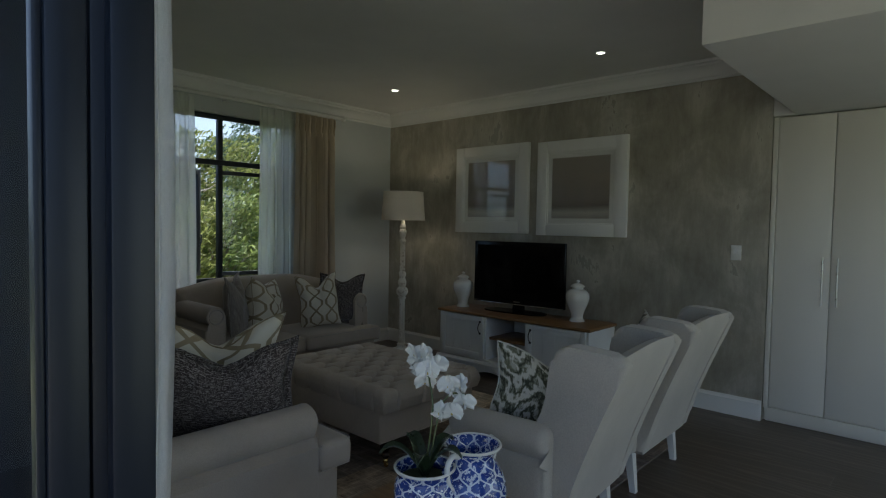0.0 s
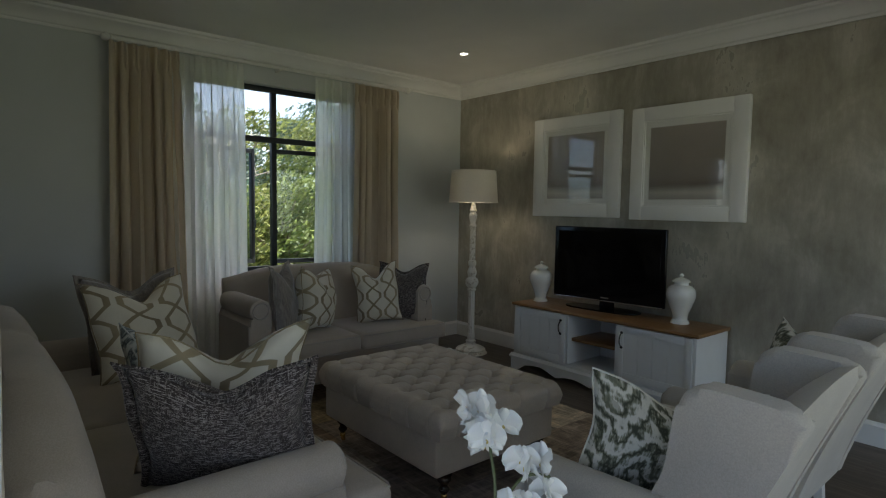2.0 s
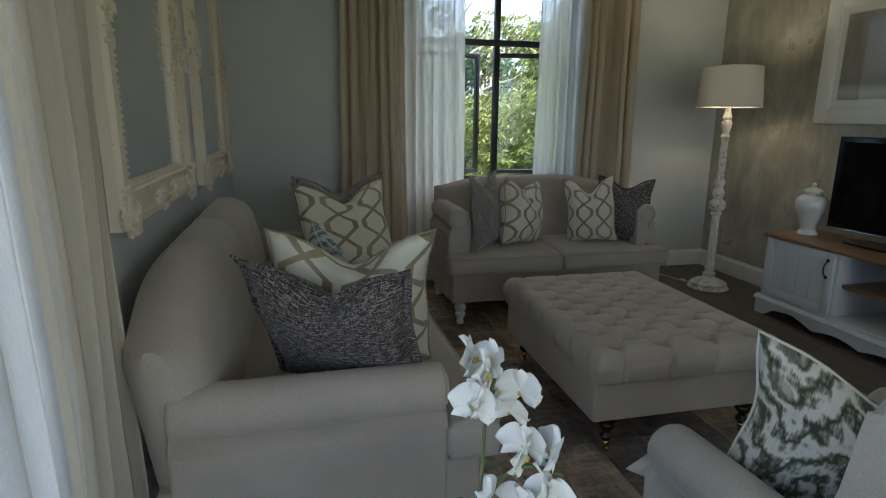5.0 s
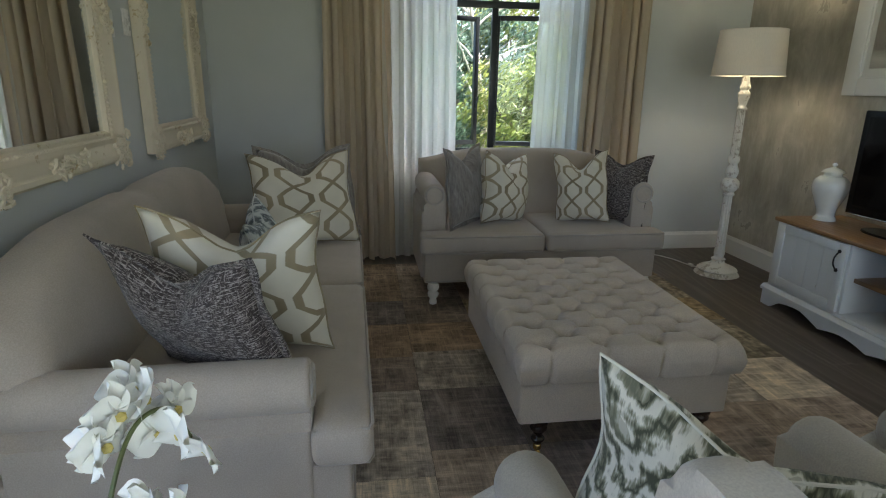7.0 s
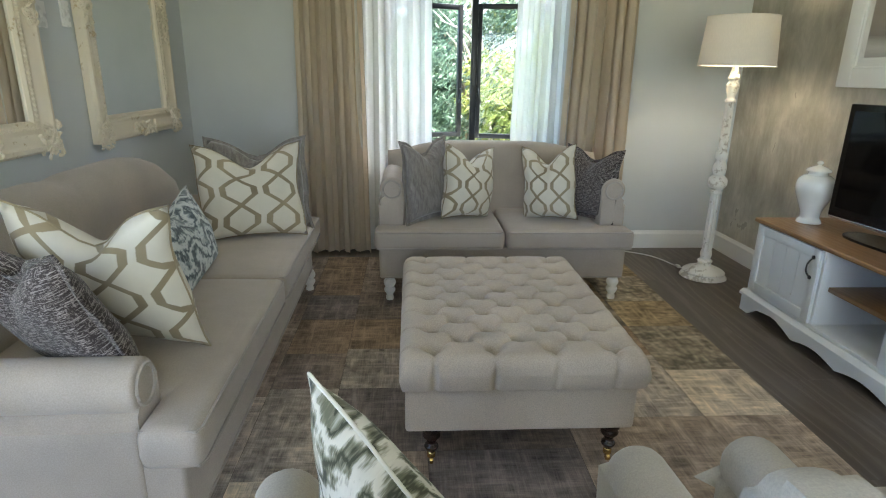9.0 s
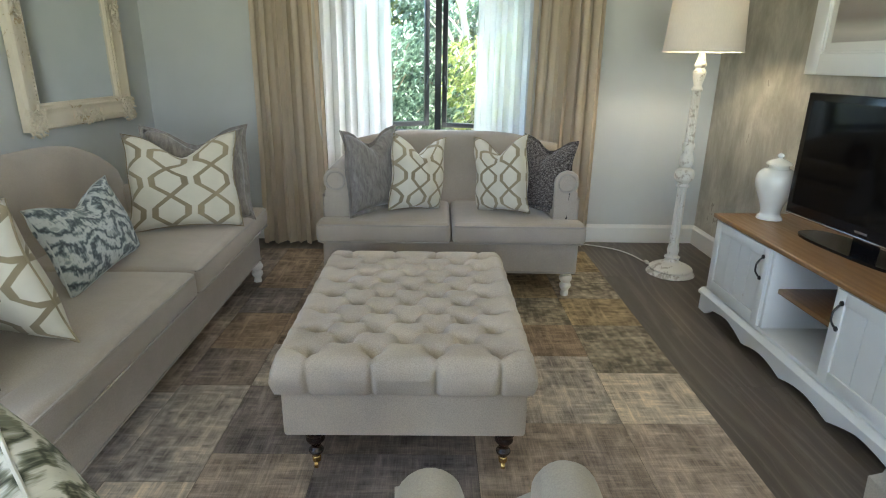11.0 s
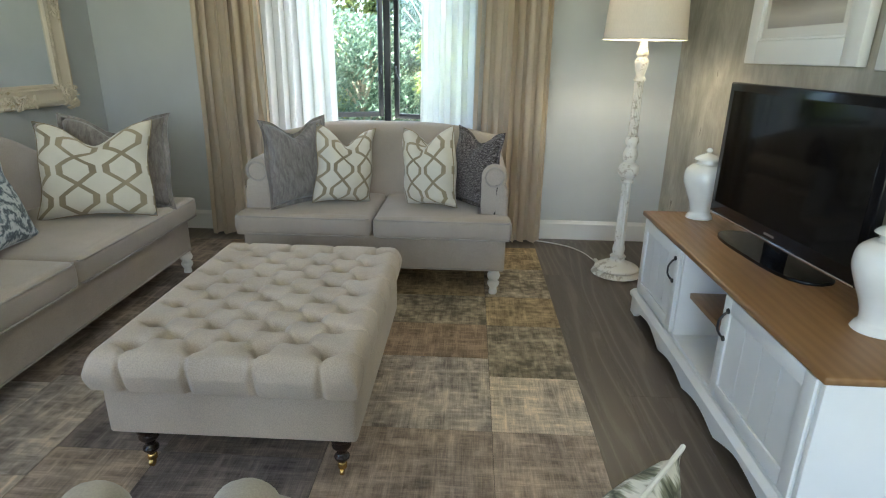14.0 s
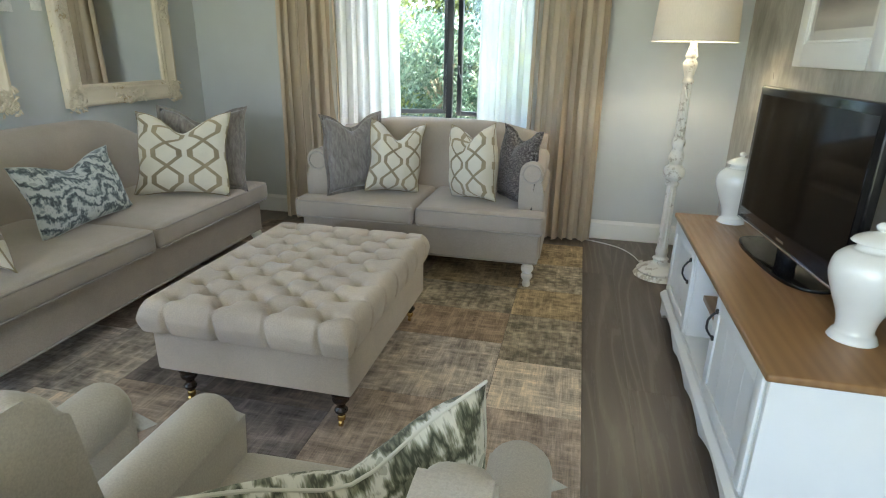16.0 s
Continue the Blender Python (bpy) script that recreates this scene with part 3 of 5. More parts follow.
# built-in cupboards beside the feature wall
def wardrobe():
    w = thing("built_in_wardrobe", "tall cream painted built-in cupboard with plain doors", "wardrobe")
    yf = 6.06
    part("carcass", box(0.345, 2.75, yf + 0.022, 6.79, 0.0, Z_BULK - 0.004), CUPBOARD, w, sharp=0)
    part("plinth", box(0.36, 2.75, yf - 0.004, yf + 0.02, 0.002, 0.10, 0.003), CUPBOARD, w)
    part("side_trim", box(0.345, 0.375, yf - 0.02, yf + 0.02, 0.1, Z_BULK - 0.006, 0.004), CUPBOARD, w)
    for k, (a, c) in enumerate(((0.38, 0.725), (0.73, 1.26), (1.265, 1.79), (1.795, 2.32))):
        d = part("door", box(a, c, yf, yf + 0.02, 0.105, Z_BULK - 0.012, 0.002), CUPBOARD, w)
        hx = c - 0.042 if k % 2 == 0 else a + 0.042
        h = tube([(hx, yf - 0.035, 0.90), (hx, yf - 0.035, 1.24)], 0.006, 10)
        for z in (0.95, 1.19):
            tube([(hx, yf - 0.035, z), (hx, yf, z)], 0.004, 8, bm=h)
        part("handle", h, STEELBAR, d, "slim brushed steel bar handle")
    return w


wardrobe()


# window: dark steel frame, two top lights, two casements that open out
def window():
    w = thing("window_1", "dark steel window with two casements open outwards", "window")
    tagged(w, kind="structure")
    xf0, xf1, t, ym = X_WIN - 0.14, X_WIN - 0.10, 0.045, (WIN_Y0 + WIN_Y1) / 2
    zt = 1.985
    for name, y0, y1, z0, z1 in (("jamb", WIN_Y0, WIN_Y0 + t, WIN_Z0, WIN_Z1), ("jamb", WIN_Y1 - t, WIN_Y1, WIN_Z0, WIN_Z1), ("head", WIN_Y0 + t, WIN_Y1 - t, WIN_Z1 - t, WIN_Z1),
                                 ("sill_rail", WIN_Y0 + t, WIN_Y1 - t, WIN_Z0, WIN_Z0 + t), ("transom", WIN_Y0 + t, WIN_Y1 - t, zt - 0.025, zt + 0.025)):
        part(name, box(xf0, xf1, y0, y1, z0, z1, 0.004), STEEL, w)
    for z0, z1 in ((WIN_Z0 + t, zt - 0.025), (zt + 0.025, WIN_Z1 - t)):
        part("mullion", box(xf0 - 0.004, xf1 + 0.004, ym - 0.024, ym + 0.024, z0, z1, 0.004), STEEL, w)
    for y0, y1 in ((WIN_Y0 + t, ym - 0.024), (ym + 0.024, WIN_Y1 - t)):
        p = part("pane", box(xf0 + 0.018, xf0 + 0.022, y0, y1, zt + 0.025, WIN_Z1 - t), GLASS, w, sharp=0)
        p.visible_shadow = False
    for hinge, sign, angle in ((WIN_Y0 + t + 0.004, 1, 21.0), (WIN_Y1 - t - 0.004, -1, 9.0)):
        length, z0, z1, s = 0.635, WIN_Z0 + t + 0.006, zt - 0.065, 0.038
        m = Matrix.Translation((xf0 + 0.0, hinge, 0)) @ Matrix.Rotation(radians(angle * sign), 4, "Z")
        b = bmesh.new()
        for a0, a1, b0, b1 in ((0, s, z0, z1), (length - s, length, z0, z1), (s, length - s, z0, z0 + s), (s, length - s, z1 - s, z1)):
            ya, yb = sorted((sign * a0, sign * a1))
            box(-0.036, 0.0, ya, yb, b0, b1, 0.003, bm=b)
        frame_ob = part("casement", b, STEEL, w)
        frame_ob.matrix_world = m
        ya, yb = sorted((sign * s, sign * (length - s)))
        p = part("pane", box(-0.02, -0.016, ya, yb, z0 + s, z1 - s), TINTED, frame_ob, sharp=0)
        p.visible_shadow = False
        yh = sign * (length - s / 2)
        h = tube([(0.0, yh, 1.27), (0.03, yh, 1.28), (0.034, yh - sign * 0.01, 1.22), (0.03, yh - sign * 0.03, 1.16)], 0.006, 8)
        part("handle", h, STEEL, frame_ob, "black lever handle")
    part("window_sill", box(X_WIN - 0.1, X_WIN + 0.03, WIN_Y0 - 0.0, WIN_Y1 + 0.0, WIN_Z0 - 0.03, WIN_Z0 - 0.001, 0.006), WHITE, w)
    return w


window()


# glazed door at the terrace: frame in the opening, one leaf swung open outwards
def terrace_door():
    d = thing("door_1", "dark navy glazed terrace door, leaf standing open", "door")
    tagged(d, kind="structure")
    y0, y1 = Y_MIR - 0.165, Y_MIR - 0.08
    part("jamb", box(DOOR_X0, DOOR_X0 + 0.075, y0, y1, 0, DOOR_Z, 0.005), BLUEFRAME, d)
    part("rebate", box(DOOR_X0 + 0.075, DOOR_X0 + 0.102, y0 + 0.02, y1, 0, DOOR_Z, 0.004), BLUEFRAME, d)
    part("jamb", box(DOOR_X1 - 0.075, DOOR_X1, y0, y1, 0, DOOR_Z, 0.005), BLUEFRAME, d)
    part("head", box(DOOR_X0 + 0.075, DOOR_X1 - 0.075, y0, y1, DOOR_Z - 0.075, DOOR_Z, 0.005), BLUEFRAME, d)
    part("threshold", box(DOOR_X0 + 0.075, DOOR_X1 - 0.075, y0, y1, -0.004, 0.02, 0.004), BLUEFRAME, d)
    # fixed sidelight
    for a, c, z0, z1 in ((SIDE_X0, SIDE_X0 + 0.05, 0, DOOR_Z), (SIDE_X0 + 0.05, DOOR_X0, 0, 0.07), (SIDE_X0 + 0.05, DOOR_X0, DOOR_Z - 0.06, DOOR_Z)):
        part("sidelight_frame", box(a, c, y0, y1, z0, z1, 0.004), BLUEFRAME, d)
    p = part("pane", box(SIDE_X0 + 0.05, DOOR_X0, y0 + 0.04, y0 + 0.046, 0.07, DOOR_Z - 0.06), GLASS, d, sharp=0)
    p.visible_shadow = False
    x0, x1, y1, y0 = DOOR_X0 + 0.04, DOOR_X0 + 0.085, Y_MIR - 0.17, Y_MIR - 1.05
    b = bmesh.new()
    for a, c, z0, z1 in ((y1 - 0.055, y1, 0.02, 2.27), (y0, y0 + 0.085, 0.02, 2.27), (y0 + 0.085, y1 - 0.055, 0.02, 0.2), (y0 + 0.085, y1 - 0.055, 2.18, 2.27)):
        box(x0, x1, a, c, z0, z1, 0.005, bm=b)
    leaf = part("leaf", b, BLUEFRAME, d)
    b = bmesh.new()
    for a, c, z0, z1 in ((y1 - 0.068, y1 - 0.055, 0.2, 2.18), (y0 + 0.085, y0 + 0.1, 0.2, 2.18)):
        box(x0 + 0.008, x1 - 0.008, a, c, z0, z1, 0.003, bm=b)
    part("glazing_bead", b, BLUEFRAME, leaf)
    p = part("pane", box(x0 + 0.02, x0 + 0.024, y0 + 0.085, y1 - 0.055, 0.2, 2.18), GLASS, leaf, sharp=0)
    p.visible_shadow = False


terrace_door()


# ---------- curtains ----------
def drape(name, label, mat, axis, at, a, c, z0, z1, folds, depth, seed, pinch=0.35, bow=0.0, tape=False):
    """A gathered curtain; axis is the way it runs, at the line it hangs on."""
    rnd = random.Random(seed)
    ph = [rnd.uniform(0, 6.28) for _ in range(4)]

    def fn(u, v):
        s = a + (c - a) * u
        z = z0 + (z1 - z0) * v
        k = 1 - pinch * max(0.0, (v - 0.86) / 0.14)
        w = math.sin(6.28319 * folds * u + 0.7 * math.sin(6.28 * 1.7 * u + ph[0]) + 0.35 * math.sin(3 * v + ph[1]))
        w = math.copysign(abs(w) ** 0.8, w)
        d = depth * k * w * (0.8 + 0.25 * math.sin(6.28 * 2.3 * u + ph[2])) + 0.012 * math.sin(9 * v + 5 * u + ph[3]) * (1 - v)
        s += 0.012 * math.sin(6.28 * folds * u * 2 + ph[1]) * k + bow * (1 - v) * (u - 0.5)
        if tape and v > 0.925:
            q = math.sin(6.28319 * folds * 3 * u)
            d = d * 0.45 + 0.017 * q + 0.007 * math.cos(90 * v)
        return (at + d, s, z) if axis == "y" else (s, at + d, z)
    ob = part(name, sheet(fn, int(folds * (24 if tape else 14)), 64 if tape else 44), mat, None, label, sharp=0)
    ob.data.polygons.foreach_set("use_smooth", [True] * len(ob.data.polygons))
    return tagged(ob, category="curtain")


XC = X_WIN + 0.15
L1, L2 = "beige pinch-pleated linen curtain hanging beside the window", "sheer white voile curtain hanging before the window"
drape("curtain", L1, CURTAIN, "y", XC, 2.61, 3.07, 0.015, 2.54, 6.5, 0.052, 1, bow=0.08, tape=True)
drape("curtain", L1, CURTAIN, "y", XC, 4.585, 5.085, 0.015, 2.54, 7.0, 0.052, 2, bow=0.05, tape=True)
drape("sheer_curtain", L2, SHEER, "y", XC - 0.035, 3.02, 3.56, 0.02, 2.54, 6.5, 0.026, 3, bow=0.05)
drape("sheer_curtain", L2, SHEER, "y", XC - 0.035, 4.19, 4.65, 0.02, 2.54, 6.0, 0.026, 4, bow=0.05)


def curtain_rod(y0, y1):
    r = thing("curtain_rod", "white curtain pole with turned finials on the wall", "curtain rod")
    x, z = XC - 0.005, 2.56
    part("pole", tube([(x, y0, z), (x, y1, z)], 0.016, 14), LEGWHITE, r)
    for y, s in ((y0, -1), (y1, 1)):
        b = lathe([(0, 0), (0.016, 0.0), (0.022, 0.01), (0.014, 0.02), (0.028, 0.035), (0.03, 0.05), (0.02, 0.07), (0, 0.078)], 16)
        bmesh.ops.transform(b, matrix=Matrix.Translation((x, y, z)) @ Matrix.Rotation(radians(-90 * s), 4, "X"), verts=b.verts)
        part("finial", b, LEGWHITE, r)
    for y in (y0 + 0.04, (y0 + y1) / 2, y1 - 0.04):
        part("bracket", box(X_WIN, x, y - 0.01, y + 0.01, z - 0.012, z + 0.012, 0.003), LEGWHITE, r)


curtain_rod(2.63, 5.14)

L3 = "ivory lined curtain gathered beside the terrace door"
drape("curtain", L3, LINING, "x", Y_MIR + 0.075, -0.70, -0.36, 0.015, 2.56, 3.6, 0.03, 7, bow=0.03)
drape("sheer_curtain", "white voile curtain gathered beside the terrace door", SHEER, "x", Y_MIR + 0.06, -0.38, 0.155, 0.015, 2.56, 5.0, 0.024, 8)
r = thing("curtain_rod", "white curtain pole above the terrace door", "curtain rod")
part("pole", tube([(-0.75, Y_MIR + 0.085, 2.575), (3.1, Y_MIR + 0.085, 2.575)], 0.014, 12), LEGWHITE, r)
for x in (-0.72, 1.3, 3.05):
    part("bracket", box(x - 0.01, x + 0.01, Y_MIR, Y_MIR + 0.085, 2.563, 2.587, 0.003), LEGWHITE, r)


# ---------- seating ----------
TURNED = smooth_profile([(0.0, 0.0), (0.02, 0.0), (0.025, 0.015), (0.024, 0.035), (0.02, 0.05), (0.027, 0.064), (0.035, 0.085), (0.035, 0.105), (0.025, 0.122), (0.033, 0.135), (0.039, 0.155), (0.037, 0.175), (0.03, 0.19), (0.03, 0.2), (0, 0.2)], 3)


def roll_arm(xc, y0, y1, z0, zr, r, width, out, soft=0.016):
    """Rolled arm: an upright slab with a scroll that turns outwards on top."""
    o = []
    xi, xo = xc - out * width / 2, xc + out * width / 2
    o.append((xi, z0)), o.append((xi, zr))
    cx = xi + out * r
    for k in range(0, 15):
        a = math.pi - k * (math.pi * 1.32) / 14
        o.append((cx + out * r * math.cos(a), zr + r * math.sin(a)))
    o.append((xo - out * 0.01, zr - r * 1.25)), o.append((xo - out * 0.012, z0))
    return extrude(o, "y", y0, y1, soft, 4)


def camel_back(x0, x1, y, lean, z0, ztop, zend, thick, dip=0.0, n=36, soft=2.2):
    """Padded back, highest in the middle, rolled over at the top."""
    b = bmesh.new()
    rows = []
    prof = [(-0.5, 0.0), (-0.5, 0.5), (-0.5, 0.85), (-0.42, 0.95), (-0.2, 1.0), (0.1, 1.0), (0.36, 0.97), (0.52, 0.9), (0.58, 0.75), (0.62, 0.5), (0.6, 0.25), (0.55, 0.0)]
    for i in range(n + 1):
        u = i / n
        x = x0 + (x1 - x0) * u
        e = abs(2 * u - 1)
        h = zend + (ztop - zend) * (0.5 + 0.5 * math.cos(math.pi * min(1, e ** soft)))
        h -= dip * math.exp(-((u - 0.5) / 0.03) ** 2)
        edge = 0.35 + 0.65 * min(1.0, (1 - e) / 0.06) ** 0.5
        ring = []
        for f, w in prof:
            z = z0 + (h - z0) * w
            puff = 1.0 - dip * 4 * math.exp(-((u - 0.5) / 0.025) ** 2) * (f > 0)
            ring.append(b.verts.new((x, y + f * thick * edge * puff - lean * w, z)))
        rows.append(ring)
    for a, c in zip(rows, rows[1:]):
        for k in range(len(prof) - 1):
            b.faces.new((a[k], c[k], c[k + 1], a[k + 1]))
    b.faces.new(rows[0]), b.faces.new(rows[-1][::-1])
    for a, c in zip(rows, rows[1:]):
        b.faces.new((a[0], a[-1], c[-1], c[0]))
    return b


def couch(name, label, category, width, depth, seat_z, arm_z, back_z, end_z, m, rail=0.2, dip=0.0, soft=2.2):
    """Rolled-arm sofa that faces +y; the origin lies on the floor under its middle, at the seat's front edge."""
    s = thing(name, label, category, m)
    h = width / 2
    aw = 0.17
    part("base", soft_box(-h + 0.03, h - 0.03, -depth + 0.06, -0.06, rail, seat_z - 0.13, 0.015), SOFA, s)
    part("front_welt", tube([(-h + 0.04, -0.058, rail + 0.012), (h - 0.04, -0.058, rail + 0.012)], 0.005, 6), PIPING, s)
    for a, c in ((-h, -0.004), (0.004, h)):
        # T-shaped seat cushions that wrap the arms' fronts
        ai = -h + aw if a < -0.1 else 0.004
        ci = -0.004 if a < -0.1 else h - aw
        zt = seat_z
        b = soft_box(ai, ci, -depth + 0.22, -0.02, zt - 0.14, zt - 0.012, 0.035, 0.018)
        front = soft_box(a, c, -0.17, 0.0, zt - 0.1395, zt - 0.0125, 0.035, 0.006)
        merge(b, front)
        cu = part("seat_cushion", b, SOFA, s)
        for z in (zt - 0.024, zt - 0.128):
            part("piping", tube([(a + 0.02, -0.16, z), (a + 0.016, -0.012, z), (a + 0.04, -0.002, z), (c - 0.04, -0.002, z), (c - 0.016, -0.012, z), (c - 0.02, -0.16, z)], 0.005, 6), PIPING, cu)
    for sgn in (-1, 1):
        xc = sgn * (h - aw / 2 - 0.01)
        arm = part("arm", roll_arm(xc, -depth + 0.1, -0.165, rail + 0.005, arm_z - 0.075, 0.075, aw, sgn), SOFA, s)
        ring = [(xc - sgn * (aw / 2 - 0.075) + 0.055 * math.cos(t * 0.3491), -0.163, arm_z - 0.075 + 0.055 * math.sin(t * 0.3491)) for t in range(18)]
        part("scroll_piping", tube(ring, 0.006, 6, closed=True), PIPING, arm)
    if dip:
        part("backrest", camel_back(-h + 0.06, h - 0.06, -depth + 0.16, 0.08, rail + 0.1, back_z, end_z, 0.2, dip, 60, soft), SOFA, s)
    else:
        part("backrest", camel_back(-h + 0.06, h - 0.06, -depth + 0.15, 0.07, rail + 0.1, back_z, end_z, 0.17), SOFA, s)
    for x in (-h + 0.09, h - 0.09):
        for y in (-0.075, -depth + 0.12):
            part("leg", lathe([(r, z * (rail + 0.004) / 0.2) for r, z in TURNED], 16, x, y), LEGWHITE, s, "white turned bun leg")
    return s


couch("sofa", "long beige linen rolled-arm sofa with white turned legs", "sofa", 2.35, 1.03, 0.50, 0.645, 0.935, 0.77, pose(-1.725, 2.845, 0.004, 0, 0, 1.0), rail=0.135, dip=0.012, soft=4.0)
couch("loveseat", "small beige linen camel-back two-seater sofa, white turned legs", "sofa", 1.61, 0.86, 0.482, 0.765, 0.925, 0.85, pose(-2.555, 3.998, 0.011, 0, 0, -90), rail=0.142)


def wing_chair(label, m):
    """Wing chair that faces +y, origin on the floor below the middle."""
    s = thing("wing_chair", label, "armchair", m, "wing chairs beside each other")
    w = 0.88
    h = w / 2
    part("seat_rail", soft_box(-h + 0.05, h - 0.05, -0.06, 0.38, 0.22, 0.34, 0.02), CHAIR, s)
    part("seat_cushion", soft_box(-h + 0.11, h - 0.11, -0.1, 0.42, 0.33, 0.47, 0.04, 0.02), CHAIR, s)
    # raked back with a soft rounded head
    b = bmesh.new()
    rows = []
    n = 20
    for i in range(n + 1):
        u = 2 * i / n - 1
        hb = 0.945 + 0.012 * math.cos(u * math.pi / 2)
        wx = h - 0.125
        ring = []
        for f, v in ((1, 0.0), (1.0, 0.35), (0.95, 0.7), (0.75, 0.92), (0.35, 0.99), (-0.1, 1.0), (-0.4, 0.95), (-0.5, 0.7), (-0.5, 0.35), (-0.45, 0.0)):
            z = 0.22 + (hb - 0.22) * v
            ring.append(b.verts.new((u * wx, -0.06 - 0.27 * max(0, v) ** 1.25 + 0.085 * f, z)))
        rows.append(ring)
    for a, c in zip(rows, rows[1:]):
        for k in range(len(a) - 1):
            b.faces.new((a[k], c[k], c[k + 1], a[k + 1]))
        b.faces.new((a[0], a[-1], c[-1], c[0]))
    b.faces.new(rows[0]), b.faces.new(rows[-1][::-1])
    part("backrest", b, CHAIR, s, sharp=60)
    for sgn in (-1, 1):
        x0, x1 = sorted((sgn * (h - 0.175), sgn * (h - 0.088)))
        # wing: a padded slab from the arm up to the head, its rear edge in line with the back
        def rear(z):
            return -0.108 - 0.27 * max(0.0, (z - 0.22) / 0.735) ** 1.25
        o = [(-0.06, 0.24), (0.06, 0.5)] + smooth_profile([(0.045, 0.57), (0.005, 0.63), (-0.03, 0.71), (-0.045, 0.8), (-0.055, 0.88), (-0.07, 0.93), (-0.105, 0.957), (-0.16, 0.962), (-0.27, 0.955), (rear(0.93) + 0.03, 0.945), (rear(0.91) - 0.002, 0.91)], 3)
        o += [(rear(z) - 0.002, z) for z in (0.82, 0.72, 0.62, 0.52, 0.42, 0.32, 0.24)]
        part("wing", extrude(o, "x", x0, x1, 0.028, 4), CHAIR, s, sharp=60)
        a = part("arm", roll_arm(sgn * (h - 0.075), -0.08, 0.40, 0.225, 0.575, 0.068, 0.145, sgn, 0.045), CHAIR, s, sharp=75)
        part("arm_piping", tube([(sgn * (h - 0.08) + 0.03 * math.cos(t * 0.3491), 0.401, 0.575 + 0.03 * math.sin(t * 0.3491)) for t in range(18)], 0.005, 6, closed=True), PIPING, a)
        for y, tilt in ((0.33, 0.0), (-0.02, -0.03)):
            o = bmesh.new()
            top, bot = 0.024, 0.016
            q = [(-1, -1), (1, -1), (1, 1), (-1, 1)]
            hi = [o.verts.new((sgn * (h - 0.14) + top * i, y + top * j, 0.235)) for i, j in q]
            lo = [o.verts.new((sgn * (h - 0.14) + bot * i, y + tilt + bot * j, 0.0)) for i, j in q]
            o.faces.new(hi), o.faces.new(lo[::-1])
            for i in range(4):
                o.faces.new((lo[i], lo[(i + 1) % 4], hi[(i + 1) % 4], hi[i]))
            part("leg", o, LEGWHITE, s, "white tapered wooden leg")
    return s


c1 = wing_chair("pale beige linen wing chair with tapered white legs", pose(0.14, 3.56, 0.0, 0, 0, 94))
c2 = wing_chair("pale beige linen wing chair beside its twin", pose(0.085, 4.53, 0.0, 0, 0, 91))


